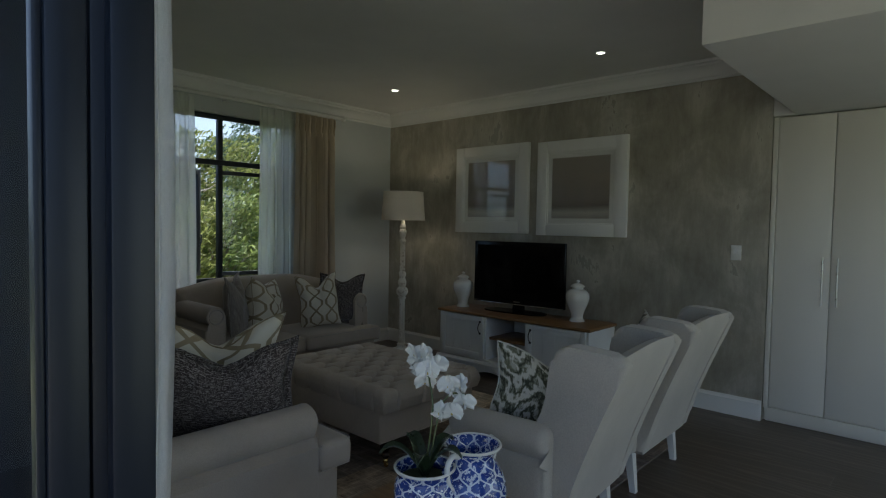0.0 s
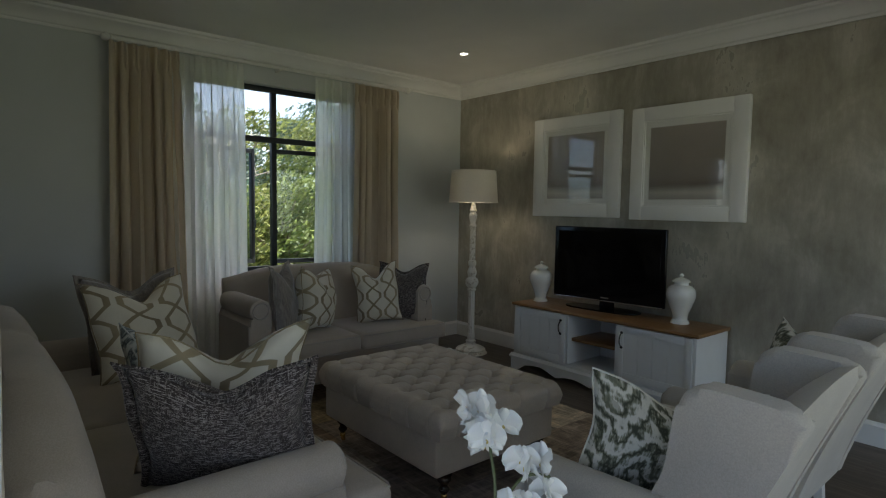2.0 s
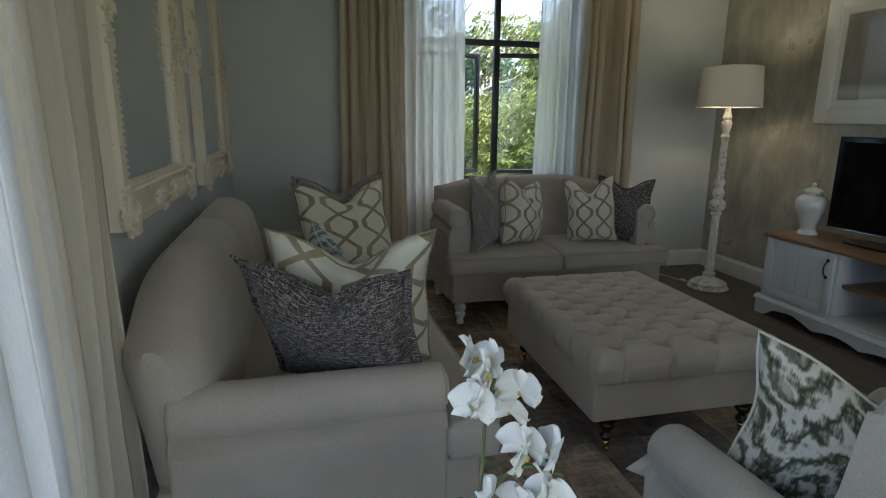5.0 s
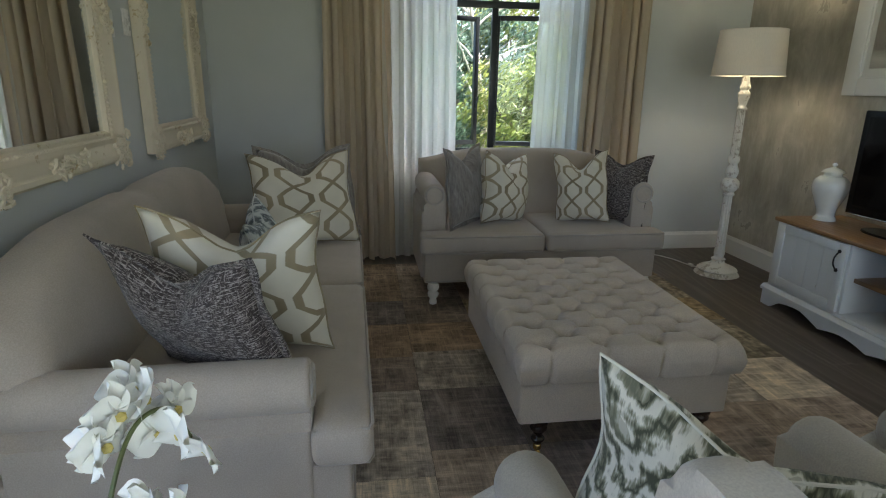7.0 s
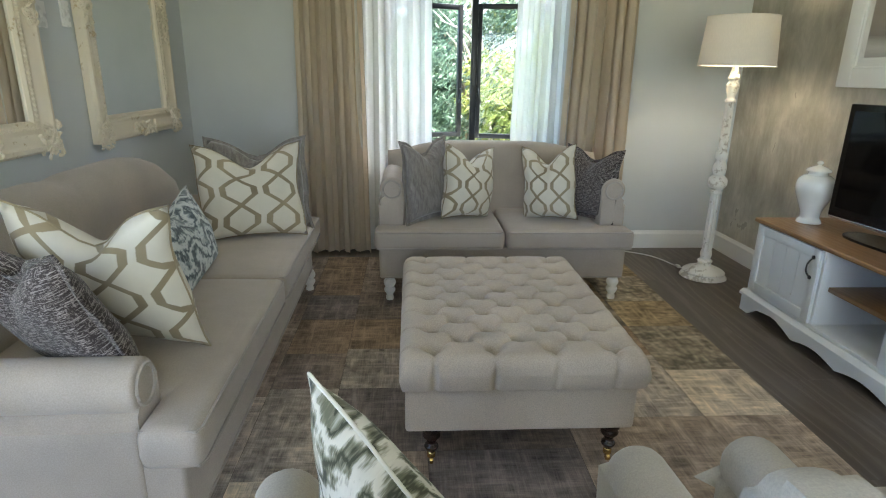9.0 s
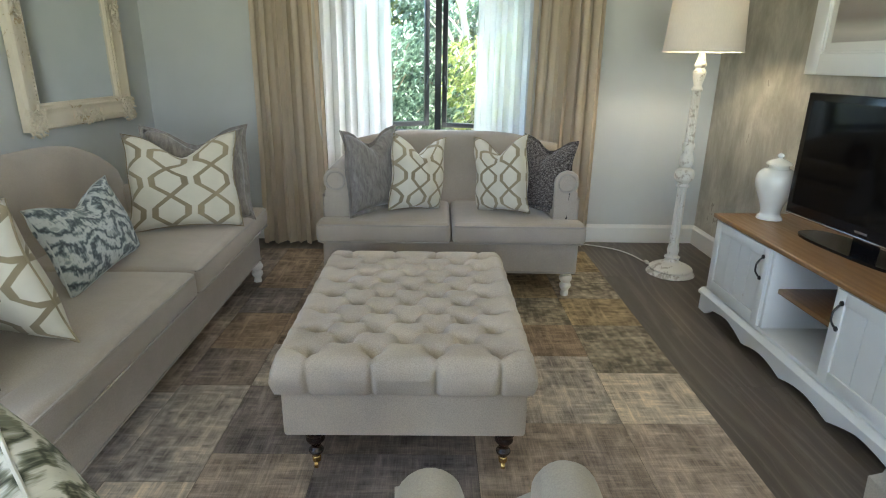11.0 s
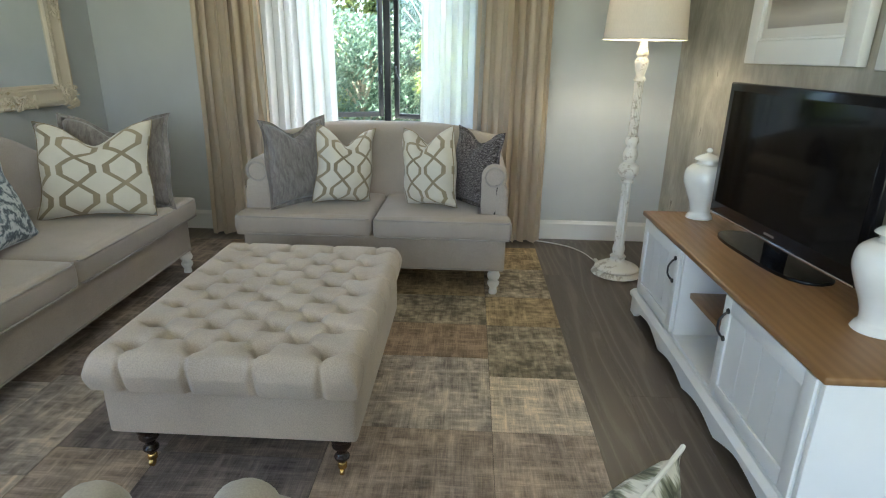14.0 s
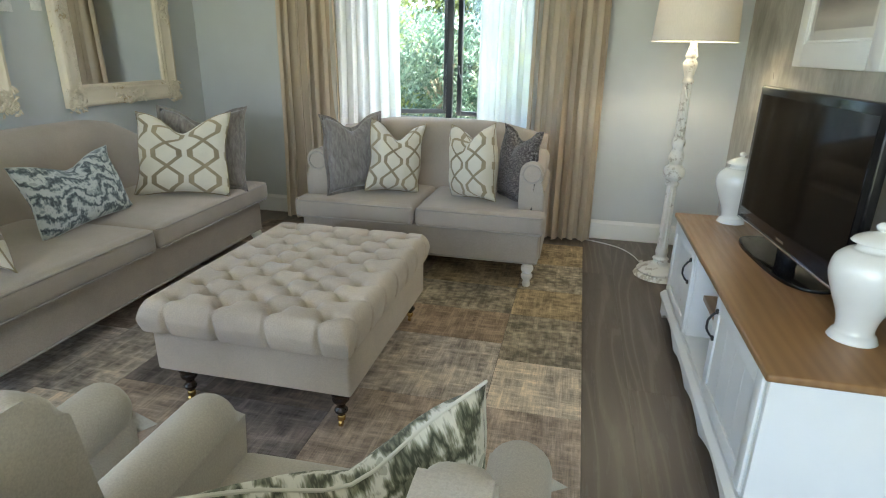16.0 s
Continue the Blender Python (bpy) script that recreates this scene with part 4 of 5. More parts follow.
def ottoman():
    x0, x1, y0, y1 = -2.06, -0.925, 3.375, 4.235
    o = thing("ottoman", "large cream deep-buttoned upholstered ottoman on dark turned legs", "ottoman", pose((x0 + x1) / 2, (y0 + y1) / 2, 0.012))
    lx, ly = (x1 - x0) / 2, (y1 - y0) / 2
    part("base", soft_box(-lx + 0.05, lx - 0.05, -ly + 0.02, ly - 0.02, 0.165, 0.345, 0.014), OTTOMAN, o)
    part("welt", tube([(-lx + 0.045, -ly + 0.016, 0.345), (lx - 0.045, -ly + 0.016, 0.345), (lx - 0.045, ly - 0.016, 0.345), (-lx + 0.045, ly - 0.016, 0.345)], 0.006, 6, closed=True), OTTOMAN, o)
    # buttoned top: a diamond net of buttons pulls the padding down, pleats run out over the edge
    edge_y, edge_x, rows = 0.118, 0.095, 13
    py, px = (2 * ly - 2 * edge_y) / 3, (2 * lx - 2 * edge_x) / (rows - 1)
    buttons = [(-lx + edge_x + px * r, -ly + edge_y + py * (c + 0.5 * (r % 2))) for r in range(rows) for c in range(4 - r % 2)]
    R, H, Z = 0.05, 0.135, 0.482

    def bend(t, half):
        """Runs a flat measure over the rounded rim and down the side: the place and the drop."""
        a, s = abs(t), (1 if t >= 0 else -1)
        if a < half - R:
            return t, 0.0, 0.0
        q = a - (half - R)
        if q < R * 1.5708:
            return s * (half - R + R * math.sin(q / R)), R - R * math.cos(q / R), math.sin(q / R)
        return s * half, R + q - R * 1.5708, 1.0

    def padding(x, y):
        X, dx, sx = bend(x, lx)
        Y, dy, sy = bend(y, ly)
        drop = min(H, dx + dy)
        pull = 0.0
        for bx, by in buttons:
            d = (X - bx) ** 2 + (Y - by) ** 2
            if d < 0.03 and drop < 0.03:
                pull += 0.055 * math.exp(-d / 0.0004) + 0.03 * math.exp(-d / 0.0013)
        a, c = (X + lx - edge_x) / px, (Y + ly - edge_y) / py
        p1, p2 = (c + a / 2) % 1, (c - a / 2) % 1
        p1, p2 = min(p1, 1 - p1), min(p2, 1 - p2)
        crease = 0.0
        if abs(X) < lx - edge_x and abs(Y) < ly - edge_y * 0.9:
            crease = 0.012 * (math.exp(-(p1 / 0.06) ** 1.4) + math.exp(-(p2 / 0.06) ** 1.4))
        side_x = side_y = 0.0
        if abs(X) >= lx - edge_x:
            q = min(c % 1, 1 - c % 1)
            k = 0.015 * math.exp(-(q * py / 0.009) ** 1.6)
            crease += k * (1 - sx)
            side_x = k * sx - 0.006 * sx * (1 - (2 * q - 0.5) ** 2) * (1 - drop / H)
        if abs(Y) >= ly - edge_y:
            q = (a / 2) % 1
            q = min(q, 1 - q)
            k = 0.015 * math.exp(-(q * 2 * px / 0.009) ** 1.6)
            crease += k * (1 - sy)
            side_y = k * sy - 0.006 * sy * (1 - (2 * q - 0.5) ** 2) * (1 - drop / H)
        X -= math.copysign(side_x + 0.02 * (drop / H) ** 3 * sx, X)
        Y -= math.copysign(side_y + 0.012 * (drop / H) ** 3 * sy, Y)
        return X, Y, Z - drop - (pull + crease) * (1 - drop / H)

    nx, ny = 260, 160
    ex, ey = lx - R + R * 1.5708 + H - R, ly - R + R * 1.5708 + H - R

    def fn(u, v):
        return padding((2 * u - 1) * ex, (2 * v - 1) * ey)
    b = sheet(fn, nx, ny)
    part("tufted_top", b, OTTOMAN, o, sharp=0).data.polygons.foreach_set("use_smooth", [True] * (nx * ny))
    for bx, by in buttons:
        d = lathe([(0, 0.0), (0.011, 0.0), (0.0105, 0.004), (0.006, 0.007), (0, 0.008)], 10, bx, by)
        bmesh.ops.translate(d, vec=(0, 0, padding(bx, by)[2] - 0.001), verts=d.verts)
        part("button", d, OTTOMAN, o)
    prof = smooth_profile([(0, 0.04), (0.012, 0.04), (0.013, 0.05), (0.024, 0.065), (0.026, 0.075), (0.017, 0.088), (0.02, 0.1), (0.033, 0.118), (0.03, 0.135), (0.036, 0.142), (0.036, 0.17), (0, 0.17)], 3)
    for x in (-lx + 0.09, lx - 0.105):
        for y in (-ly + 0.115, ly - 0.085):
            leg = part("leg", lathe(prof, 18, x, y), DARKLEG, o, "dark turned wooden leg")
            cast = lathe([(0, 0.028), (0.015, 0.028), (0.016, 0.045), (0.013, 0.05), (0, 0.05)], 14, x, y)
            wheel = lathe([(0, -0.006), (0.014, -0.006), (0.015, 0), (0.014, 0.006), (0, 0.006)], 14)
            bmesh.ops.transform(wheel, matrix=Matrix.Translation((x + 0.006, y, 0.015)) @ Matrix.Rotation(radians(90), 4, "X"), verts=wheel.verts)
            merge(cast, wheel)
            part("castor", cast, BRASS, leg, "small brass castor")


ottoman()


# ---------- cushions ----------
def pillow(label, mat, m, w=0.5, h=0.5, t=0.15, chop=0.06, flange=0.0, flange_mat=None, back=None, seed=0):
    """Scatter cushion standing in its local xz plane, front to -y, base at z = 0; chop is the dent in its top edge."""
    rnd = random.Random(seed)
    ph = [rnd.uniform(0, 6.28) for _ in range(3)]
    n = 22

    def outline(u, v):
        x, y = 2 * u - 1, 2 * v - 1
        k = 1 - 0.10 * (1 - x * x) * (abs(y) ** 3)
        l = 1 - 0.10 * (1 - y * y) * (abs(x) ** 3)
        px, pz = x * l * w / 2, y * k * h / 2
        dent = chop * math.exp(-(x / 0.42) ** 2) * max(0.0, (y + 0.3) / 1.3) ** 1.6
        pz -= dent
        px += 0.006 * math.sin(5 * y + ph[0])
        return px, pz + h / 2, x, y

    def side(sign):
        def fn(u, v):
            px, pz, x, y = outline(u, v)
            f = max(0.0, (1 - abs(x) ** 2.6) * (1 - abs(y) ** 2.6)) ** 0.55
            crease = 1 - 0.35 * math.exp(-(x / 0.13) ** 2) * max(0.0, y) * (chop > 0.02)
            puff = f * t / 2 * crease + 0.006 * f * math.sin(7 * x + ph[1]) * math.sin(6 * y + ph[2])
            return (px, sign * puff - 0.02 * x * x * y, pz)
        return fn
    b = sheet(side(-1), n, n)
    sheet(side(1), n, n, bm=b)
    bmesh.ops.remove_doubles(b, verts=b.verts, dist=0.0004)
    ob = part("throw_pillow", b, mat, None, label, sharp=0)
    ob.data.polygons.foreach_set("use_smooth", [True] * len(ob.data.polygons))
    ob.matrix_world = m
    tagged(ob, category="cushion")
    edge = []
    for k in range(48):
        q = k / 12
        i, f = int(q), q - int(q)
        u, v = ((f, 0), (1, f), (1 - f, 1), (0, 1 - f))[i]
        px, pz, x, y = outline(u, v)
        edge.append((px, -0.02 * x * x * y, pz))
    if flange:
        fb = bmesh.new()
        layer = fb.loops.layers.uv.verify()
        place = {}
        rings = []
        for k, (px, py, pz) in enumerate(edge):
            cx, cz = px, pz - h / 2
            l = math.hypot(cx, cz)
            wob = 0.006 * math.sin(k * 1.3 + ph[0])
            rings.append((fb.verts.new((px, py, pz)), fb.verts.new((px + cx / l * flange, py + wob, pz + cz / l * flange))))
            for vert in rings[-1]:
                place[vert] = (vert.co.x / w + 0.5, vert.co.z / h)
        for a, c in zip(rings, rings[1:] + rings[:1]):
            for loop in fb.faces.new((a[0], a[1], c[1], c[0])).loops:
                loop[layer].uv = place[loop.vert]
        fo = part("flange", fb, flange_mat or mat, ob, sharp=0)
        fo.modifiers.new("thickness", "SOLIDIFY").thickness = 0.006
    else:
        part("piping", tube(edge, 0.0035, 6, closed=True), flange_mat or mat, ob)
    return ob


def lean(x, y, z, yaw, back=15.0, tilt=0.0):
    """Stands a cushion at a place, its front turned by yaw (0 looks to -y), leaning back, tilted in its plane."""
    return Matrix.Translation((x, y, z)) @ Matrix.Rotation(radians(yaw), 4, "Z") @ Matrix.Rotation(radians(-back), 4, "X") @ Matrix.Rotation(radians(tilt), 4, "Y")


TR = "cream cushion with a taupe trellis weave, standing on the {}"
S_Z, L_Z = 0.505, 0.50
# long sofa, the end by the terrace door
pillow("dark brown flecked tweed cushion with flanged edge on the sofa", TWEED, lean(-0.90, 2.455, S_Z, -120, 29), 0.52, 0.50, 0.17, 0.10, 0.03, TWEED, seed=1)
pillow(TR.format("sofa"), TRELLIS, lean(-1.09, 2.48, S_Z, -100, 21), 0.55, 0.54, 0.17, 0.12, seed=2)
pillow("blue-grey ikat lumbar cushion lying on the sofa", IKATBLUE, lean(-1.70, 2.50, S_Z, 186, 24), 0.68, 0.37, 0.15, 0.06, seed=3)
pillow("plain grey velvet cushion with flange, leaning on the sofa arm", VELVET, lean(-2.52, 2.56, S_Z, 108, 22), 0.54, 0.53, 0.12, 0.10, 0.03, VELVET, seed=4)
pillow(TR.format("sofa"), TRELLIS, lean(-2.31, 2.565, S_Z, 110, 26), 0.58, 0.54, 0.21, 0.12, seed=5)
# two-seater
pillow("plain grey velvet cushion with flanged edge on the two-seater", VELVET, lean(-2.81, 3.545, L_Z, 140, 10), 0.42, 0.49, 0.15, 0.08, 0.025, VELVET, seed=6)
pillow(TR.format("two-seater"), TRELLIS, lean(-2.83, 3.78, L_Z - 0.01, 120, 10, 7), 0.37, 0.47, 0.25, 0.10, seed=7)
pillow(TR.format("two-seater"), TRELLIS, lean(-2.80, 4.315, L_Z - 0.01, 60, 10, -7), 0.36, 0.48, 0.25, 0.10, seed=8)
pillow("dark brown flecked tweed cushion with flange on the two-seater", TWEED, lean(-2.87, 4.565, L_Z, 38, 9), 0.40, 0.44, 0.15, 0.07, 0.025, TWEED, seed=9)
# wing chairs
IK = "green-grey and white ikat cushion propped in the wing chair"
pillow(IK, IKAT, lean(0.03, 3.455, 0.47, -133, 11, -8), 0.54, 0.43, 0.15, 0.07, seed=10)
pillow(IK, IKAT, lean(-0.035, 4.656, 0.46, -52, 12, 9), 0.48, 0.42, 0.15, 0.07, seed=11)


# ---------- floor lamp ----------
def floor_lamp(x, y):
    l = thing("floor_lamp", "whitewashed turned wooden floor lamp with cream drum shade, lit", "floor lamp", pose(x, y, 0.0))
    base = smooth_profile([(0, 0), (0.15, 0), (0.152, 0.02), (0.14, 0.032), (0.145, 0.045), (0.125, 0.06), (0.09, 0.075), (0.055, 0.09), (0.045, 0.11), (0.052, 0.125), (0.035, 0.14), (0.04, 0.17), (0.036, 0.2)], 3)
    part("base", lathe(base + [(0, 0.2)], 36), CREAMWOOD, l)
    # fluted lower shaft
    b = bmesh.new()
    n, flutes = 60, 10

    def fluted(z0, z1, r0, r1, twist, depth):
        def fn(u, v):
            z = z0 + (z1 - z0) * v
            a = 6.28319 * u
            r = r0 + (r1 - r0) * v
            r *= 1 - depth * (0.5 + 0.5 * math.cos(flutes * (a + twist * v)))
            return (r * math.cos(a), r * math.sin(a), z)
        return sheet(fn, n, max(6, int(abs(twist) * 12)), bm=b)
    fluted(0.2, 0.62, 0.034, 0.03, 0.0, 0.16)
    part("lower_shaft", b, CREAMWOOD, l)
    knob = smooth_profile([(0, 0.615), (0.036, 0.615), (0.042, 0.63), (0.034, 0.645), (0.058, 0.67), (0.064, 0.70), (0.056, 0.73), (0.034, 0.75), (0.04, 0.765), (0.046, 0.80), (0.036, 0.83), (0.03, 0.85), (0.04, 0.875), (0.034, 0.91), (0, 0.91)], 3)
    part("knob", lathe(knob, 30), CREAMWOOD, l)
    b = bmesh.new()
    fluted(0.905, 1.24, 0.03, 0.027, 4.2, 0.22)
    part("upper_shaft", b, CREAMWOOD, l, "spirally carved shaft")
    neck = smooth_profile([(0, 1.235), (0.03, 1.235), (0.034, 1.25), (0.024, 1.27), (0.034, 1.31), (0.04, 1.35), (0.026, 1.375), (0.036, 1.39), (0.03, 1.41), (0.02, 1.45), (0.016, 1.48), (0, 1.48)], 3)
    part("neck", lathe(neck, 28), CREAMWOOD, l)
    sh = lathe([(0.236, 1.472), (0.214, 1.77)], 48)
    lathe([(0.233, 1.472), (0.211, 1.77)], 48, bm=sh)
    shade_ob = part("shade", sh, SHADE, l, "cream linen drum shade glowing from within")
    for z, r in ((1.472, 0.2355), (1.77, 0.2135)):
        part("rim", tube([(r * math.cos(k * 0.1309), r * math.sin(k * 0.1309), z) for k in range(48)], 0.004, 6, closed=True), SHADE, shade_ob)
    spider = bmesh.new()
    for k in range(3):
        a = k * 2.0944
        tube([(0, 0, 1.50), (0.232 * math.cos(a), 0.232 * math.sin(a), 1.477)], 0.002, 5, bm=spider)
    part("spider", spider, BRASS, shade_ob)
    part("bulb", lathe(smooth_profile([(0, 1.48), (0.014, 1.485), (0.016, 1.51), (0.03, 1.55), (0.03, 1.57), (0.018, 1.59), (0, 1.596)], 3), 16), BULB, l)
    return l


floor_lamp(-3.07, 5.553)
lamp = new("lamp_bulb_light", bpy.data.lights.new("lamp_bulb_light", "POINT"))
lamp.data.energy, lamp.data.color, lamp.data.shadow_soft_size = 1.0, (1.0, 0.87, 0.66), 0.04
lamp.location = (-3.07, 5.553, 1.625)
cord = tube(smooth_profile([(-3.19, 5.49, 0.012), (-3.3, 5.45, 0.006), (-3.44, 5.41, 0.006), (-3.57, 5.33, 0.006), (-3.66, 5.2, 0.006), (-3.72, 5.05, 0.006)], 5), 0.004, 6)
tagged(part("lamp_cord", cord, PLASTIC, None, "thin white lamp flex trailing over the floor"), category="cable")
tagged(part("cord_switch", box(-3.30, -3.25, 5.45, 5.475, 0.0, 0.02, 0.006), PLASTIC, None, "small white inline switch on the lamp flex"), category="switch")


# ---------- TV unit ----------
def tv_unit():
    x0, x1, y0, y1, top = -2.465, -0.82, 5.515, 5.985, 0.592
    u = thing("tv_unit", "white distressed wooden TV cabinet with brown oak top", "tv cabinet")
    part("top", box(x0 - 0.02, x1 + 0.02, y0 - 0.02, y1, top - 0.026, top, 0.008, 3), OAKTOP, u, "brown oiled oak top")
    z0 = 0.135
    c0, c1 = x0 + 0.565, x1 - 0.605
    for name, a, b, c, d, e, f in (("side", x0, x0 + 0.022, y0, y1, z0, top - 0.027), ("side", x1 - 0.022, x1, y0, y1, z0, top - 0.027),
                                   ("divider", c0, c0 + 0.02, y0 + 0.004, y1, z0 + 0.021, top - 0.027), ("divider", c1 - 0.02, c1, y0 + 0.004, y1, z0 + 0.021, top - 0.027),
                                   ("bottom", x0 + 0.022, x1 - 0.022, y0 + 0.002, y1, z0, z0 + 0.02), ("back", x0 + 0.022, x1 - 0.022, y1 - 0.012, y1 - 0.002, z0 + 0.021, top - 0.028),
                                   ("shelf", c0 + 0.021, c1 - 0.021, y0 + 0.05, y1 - 0.013, 0.345, 0.37)):
        part(name, box(a, b, c, d, e, f, 0.003), OAKTOP if name == "shelf" else WHITEWOOD, u)
    for a, c, hx in ((x0 + 0.024, c0 - 0.002, c0 - 0.045), (c1 + 0.002, x1 - 0.024, c1 + 0.045)):
        zz0, zz1, st = z0 + 0.024, top - 0.032, 0.055
        d = part("door", box(a, c, y0 - 0.001, y0 + 0.012, zz0, zz1, 0.002), WHITEWOOD, u)
        for nm, p, q, r, s in (("stile", a, a + st, zz0, zz1), ("stile", c - st, c, zz0, zz1), ("rail", a + st, c - st, zz0, zz0 + st), ("rail", a + st, c - st, zz1 - st, zz1)):
            part(nm, box(p, q, y0 - 0.012, y0 - 0.0015, r, s, 0.003), WHITEWOOD, d)
        k = 4
        for i in range(k):
            w = (c - a - 2 * st) / k
            part("board", box(a + st + i * w + 0.001, a + st + (i + 1) * w - 0.001, y0 - 0.005, y0 - 0.0012, zz0 + st, zz1 - st, 0.0015, 1), WHITEWOOD, d)
        hy = y0 - 0.012
        h = tube(smooth_profile([(hx, hy, 0.505), (hx, hy - 0.012, 0.5), (hx, hy - 0.028, 0.475), (hx, hy - 0.03, 0.455), (hx, hy - 0.028, 0.435), (hx, hy - 0.012, 0.41), (hx, hy, 0.405)], 3), 0.0045, 8)
        for z in (0.51, 0.40):
            kn = lathe([(0, 0), (0.011, 0), (0.01, 0.006), (0.004, 0.009), (0, 0.01)], 12)
            bmesh.ops.transform(kn, matrix=Matrix.Translation((hx, hy, z)) @ Matrix.Rotation(radians(90), 4, "X"), verts=kn.verts)
            merge(h, kn)
        part("handle", h, IRON, d, "black iron bow handle")
    part("plinth_moulding", extrude([(y0 - 0.03, 0.1), (y0 - 0.03, 0.115), (y0 - 0.02, 0.125), (y0 - 0.008, 0.134), (y0 + 0.02, 0.134), (y0 + 0.02, 0.1)], "x", x0 - 0.025, x1 + 0.025), WHITEWOOD, u, sharp=30)

    def apron(a, c):
        """Scalloped lower edge between bracket feet."""
        n = 64
        pts = []
        for i in range(n + 1):
            f = i / n
            e = min(f, 1 - f)
            if e < 0.05:
                z = 0.0
            elif e < 0.09:
                z = 0.05 * (e - 0.05) / 0.04
            elif e < 0.3:
                z = 0.05 + 0.022 * math.sin((e - 0.09) / 0.21 * math.pi)
                z = z - 0.03 * max(0.0, (e - 0.2) / 0.1)
            else:
                z = 0.02 + 0.03 * abs(math.sin((e - 0.3) / 0.2 * math.pi))
            pts.append((a + (c - a) * f, z))
        return [(c, 0.1)] + pts[::-1] + [(a, 0.1)]
    part("apron", extrude(apron(x0 - 0.015, x1 + 0.015), "y", y0 - 0.018, y0 + 0.002), WHITEWOOD, u, sharp=30)
    for x in (x0 - 0.012, x1 - 0.008):
        part("side_apron", box(x, x + 0.02, y0 + 0.003, y1, 0.03, 0.134, 0.002), WHITEWOOD, u)
        for y in (y0 + 0.02, y1 - 0.06):
            part("foot", box(x + 0.0005, x + 0.0195, y, y + 0.06, 0.0, 0.031, 0.002), WHITEWOOD, u)
    return top


TOP = tv_unit()


def television():
    t = thing("television", "black flat-screen television on a swivel stand, switched off", "television", pose(-1.715, 5.768, 0, 0, 0, 5.0))
    x0, x1, y, z0, z1 = -0.492, 0.492, 0.0, 0.672, 1.275
    part("casing", box(x0, x1, y, y + 0.035, z0, z1, 0.008, 3), TVBLACK, t)
    part("housing", box(x0 + 0.12, x1 - 0.12, y + 0.034, y + 0.085, z0 + 0.06, z1 - 0.12, 0.015), TVBLACK, t)
    part("screen", box(x0 + 0.038, x1 - 0.038, y - 0.002, y + 0.004, z0 + 0.058, z1 - 0.036, 0.001, 1), SCREEN, t)
    part("silver_strip", box(x0 + 0.01, x1 - 0.01, y - 0.004, y + 0.006, z0 - 0.001, z0 + 0.009, 0.002), SILVER, t)
    xm = (x0 + x1) / 2
    part("brand_mark", box(xm - 0.035, xm + 0.035, y - 0.0015, y + 0.002, z0 + 0.024, z0 + 0.034), SILVER, t, sharp=0)
    part("stand_neck", box(xm - 0.06, xm + 0.06, y + 0.02, y + 0.06, TOP + 0.012, z0 + 0.03, 0.01), TVBLACK, t)
    o = []
    for k in range(40):
        a = 6.28319 * k / 40
        c, s = math.cos(a), math.sin(a)
        o.append((xm - 0.05 + 0.33 * math.copysign(abs(c) ** 0.6, c), y + 0.055 + 0.115 * math.copysign(abs(s) ** 0.75, s)))
    part("stand_base", extrude(o, "z", TOP + 0.001, TOP + 0.014, 0.004), TVBLACK, t)


television()


def jar(x, y, k, turn):
    j = thing("ginger_jar", "white crackle-glazed lidded ginger jar standing on the TV cabinet", "jar", pose(x, y, TOP, 0, 0, turn), "ginger jars flanking the television")
    body = smooth_profile([(0, 0), (0.062, 0), (0.066, 0.006), (0.06, 0.02), (0.052, 0.035), (0.058, 0.075), (0.08, 0.13), (0.1, 0.185), (0.104, 0.22), (0.096, 0.255), (0.07, 0.28), (0.052, 0.287), (0.05, 0.305), (0.044, 0.306), (0.044, 0.27), (0, 0.26)], 4)
    part("body", lathe([(r * k, z * k) for r, z in body], 40), CERAMIC, j)
    lid = smooth_profile([(0.0, 0.306), (0.062, 0.306), (0.066, 0.31), (0.06, 0.318), (0.04, 0.33), (0.018, 0.338), (0.01, 0.342), (0.016, 0.35), (0.016, 0.358), (0.008, 0.366), (0, 0.368)], 4)
    part("lid", lathe([(r * k, z * k) for r, z in lid], 36), CERAMIC, j)


jar(-2.365, 5.745, 0.98, 20)
jar(-1.095, 5.81, 1.0, 75)


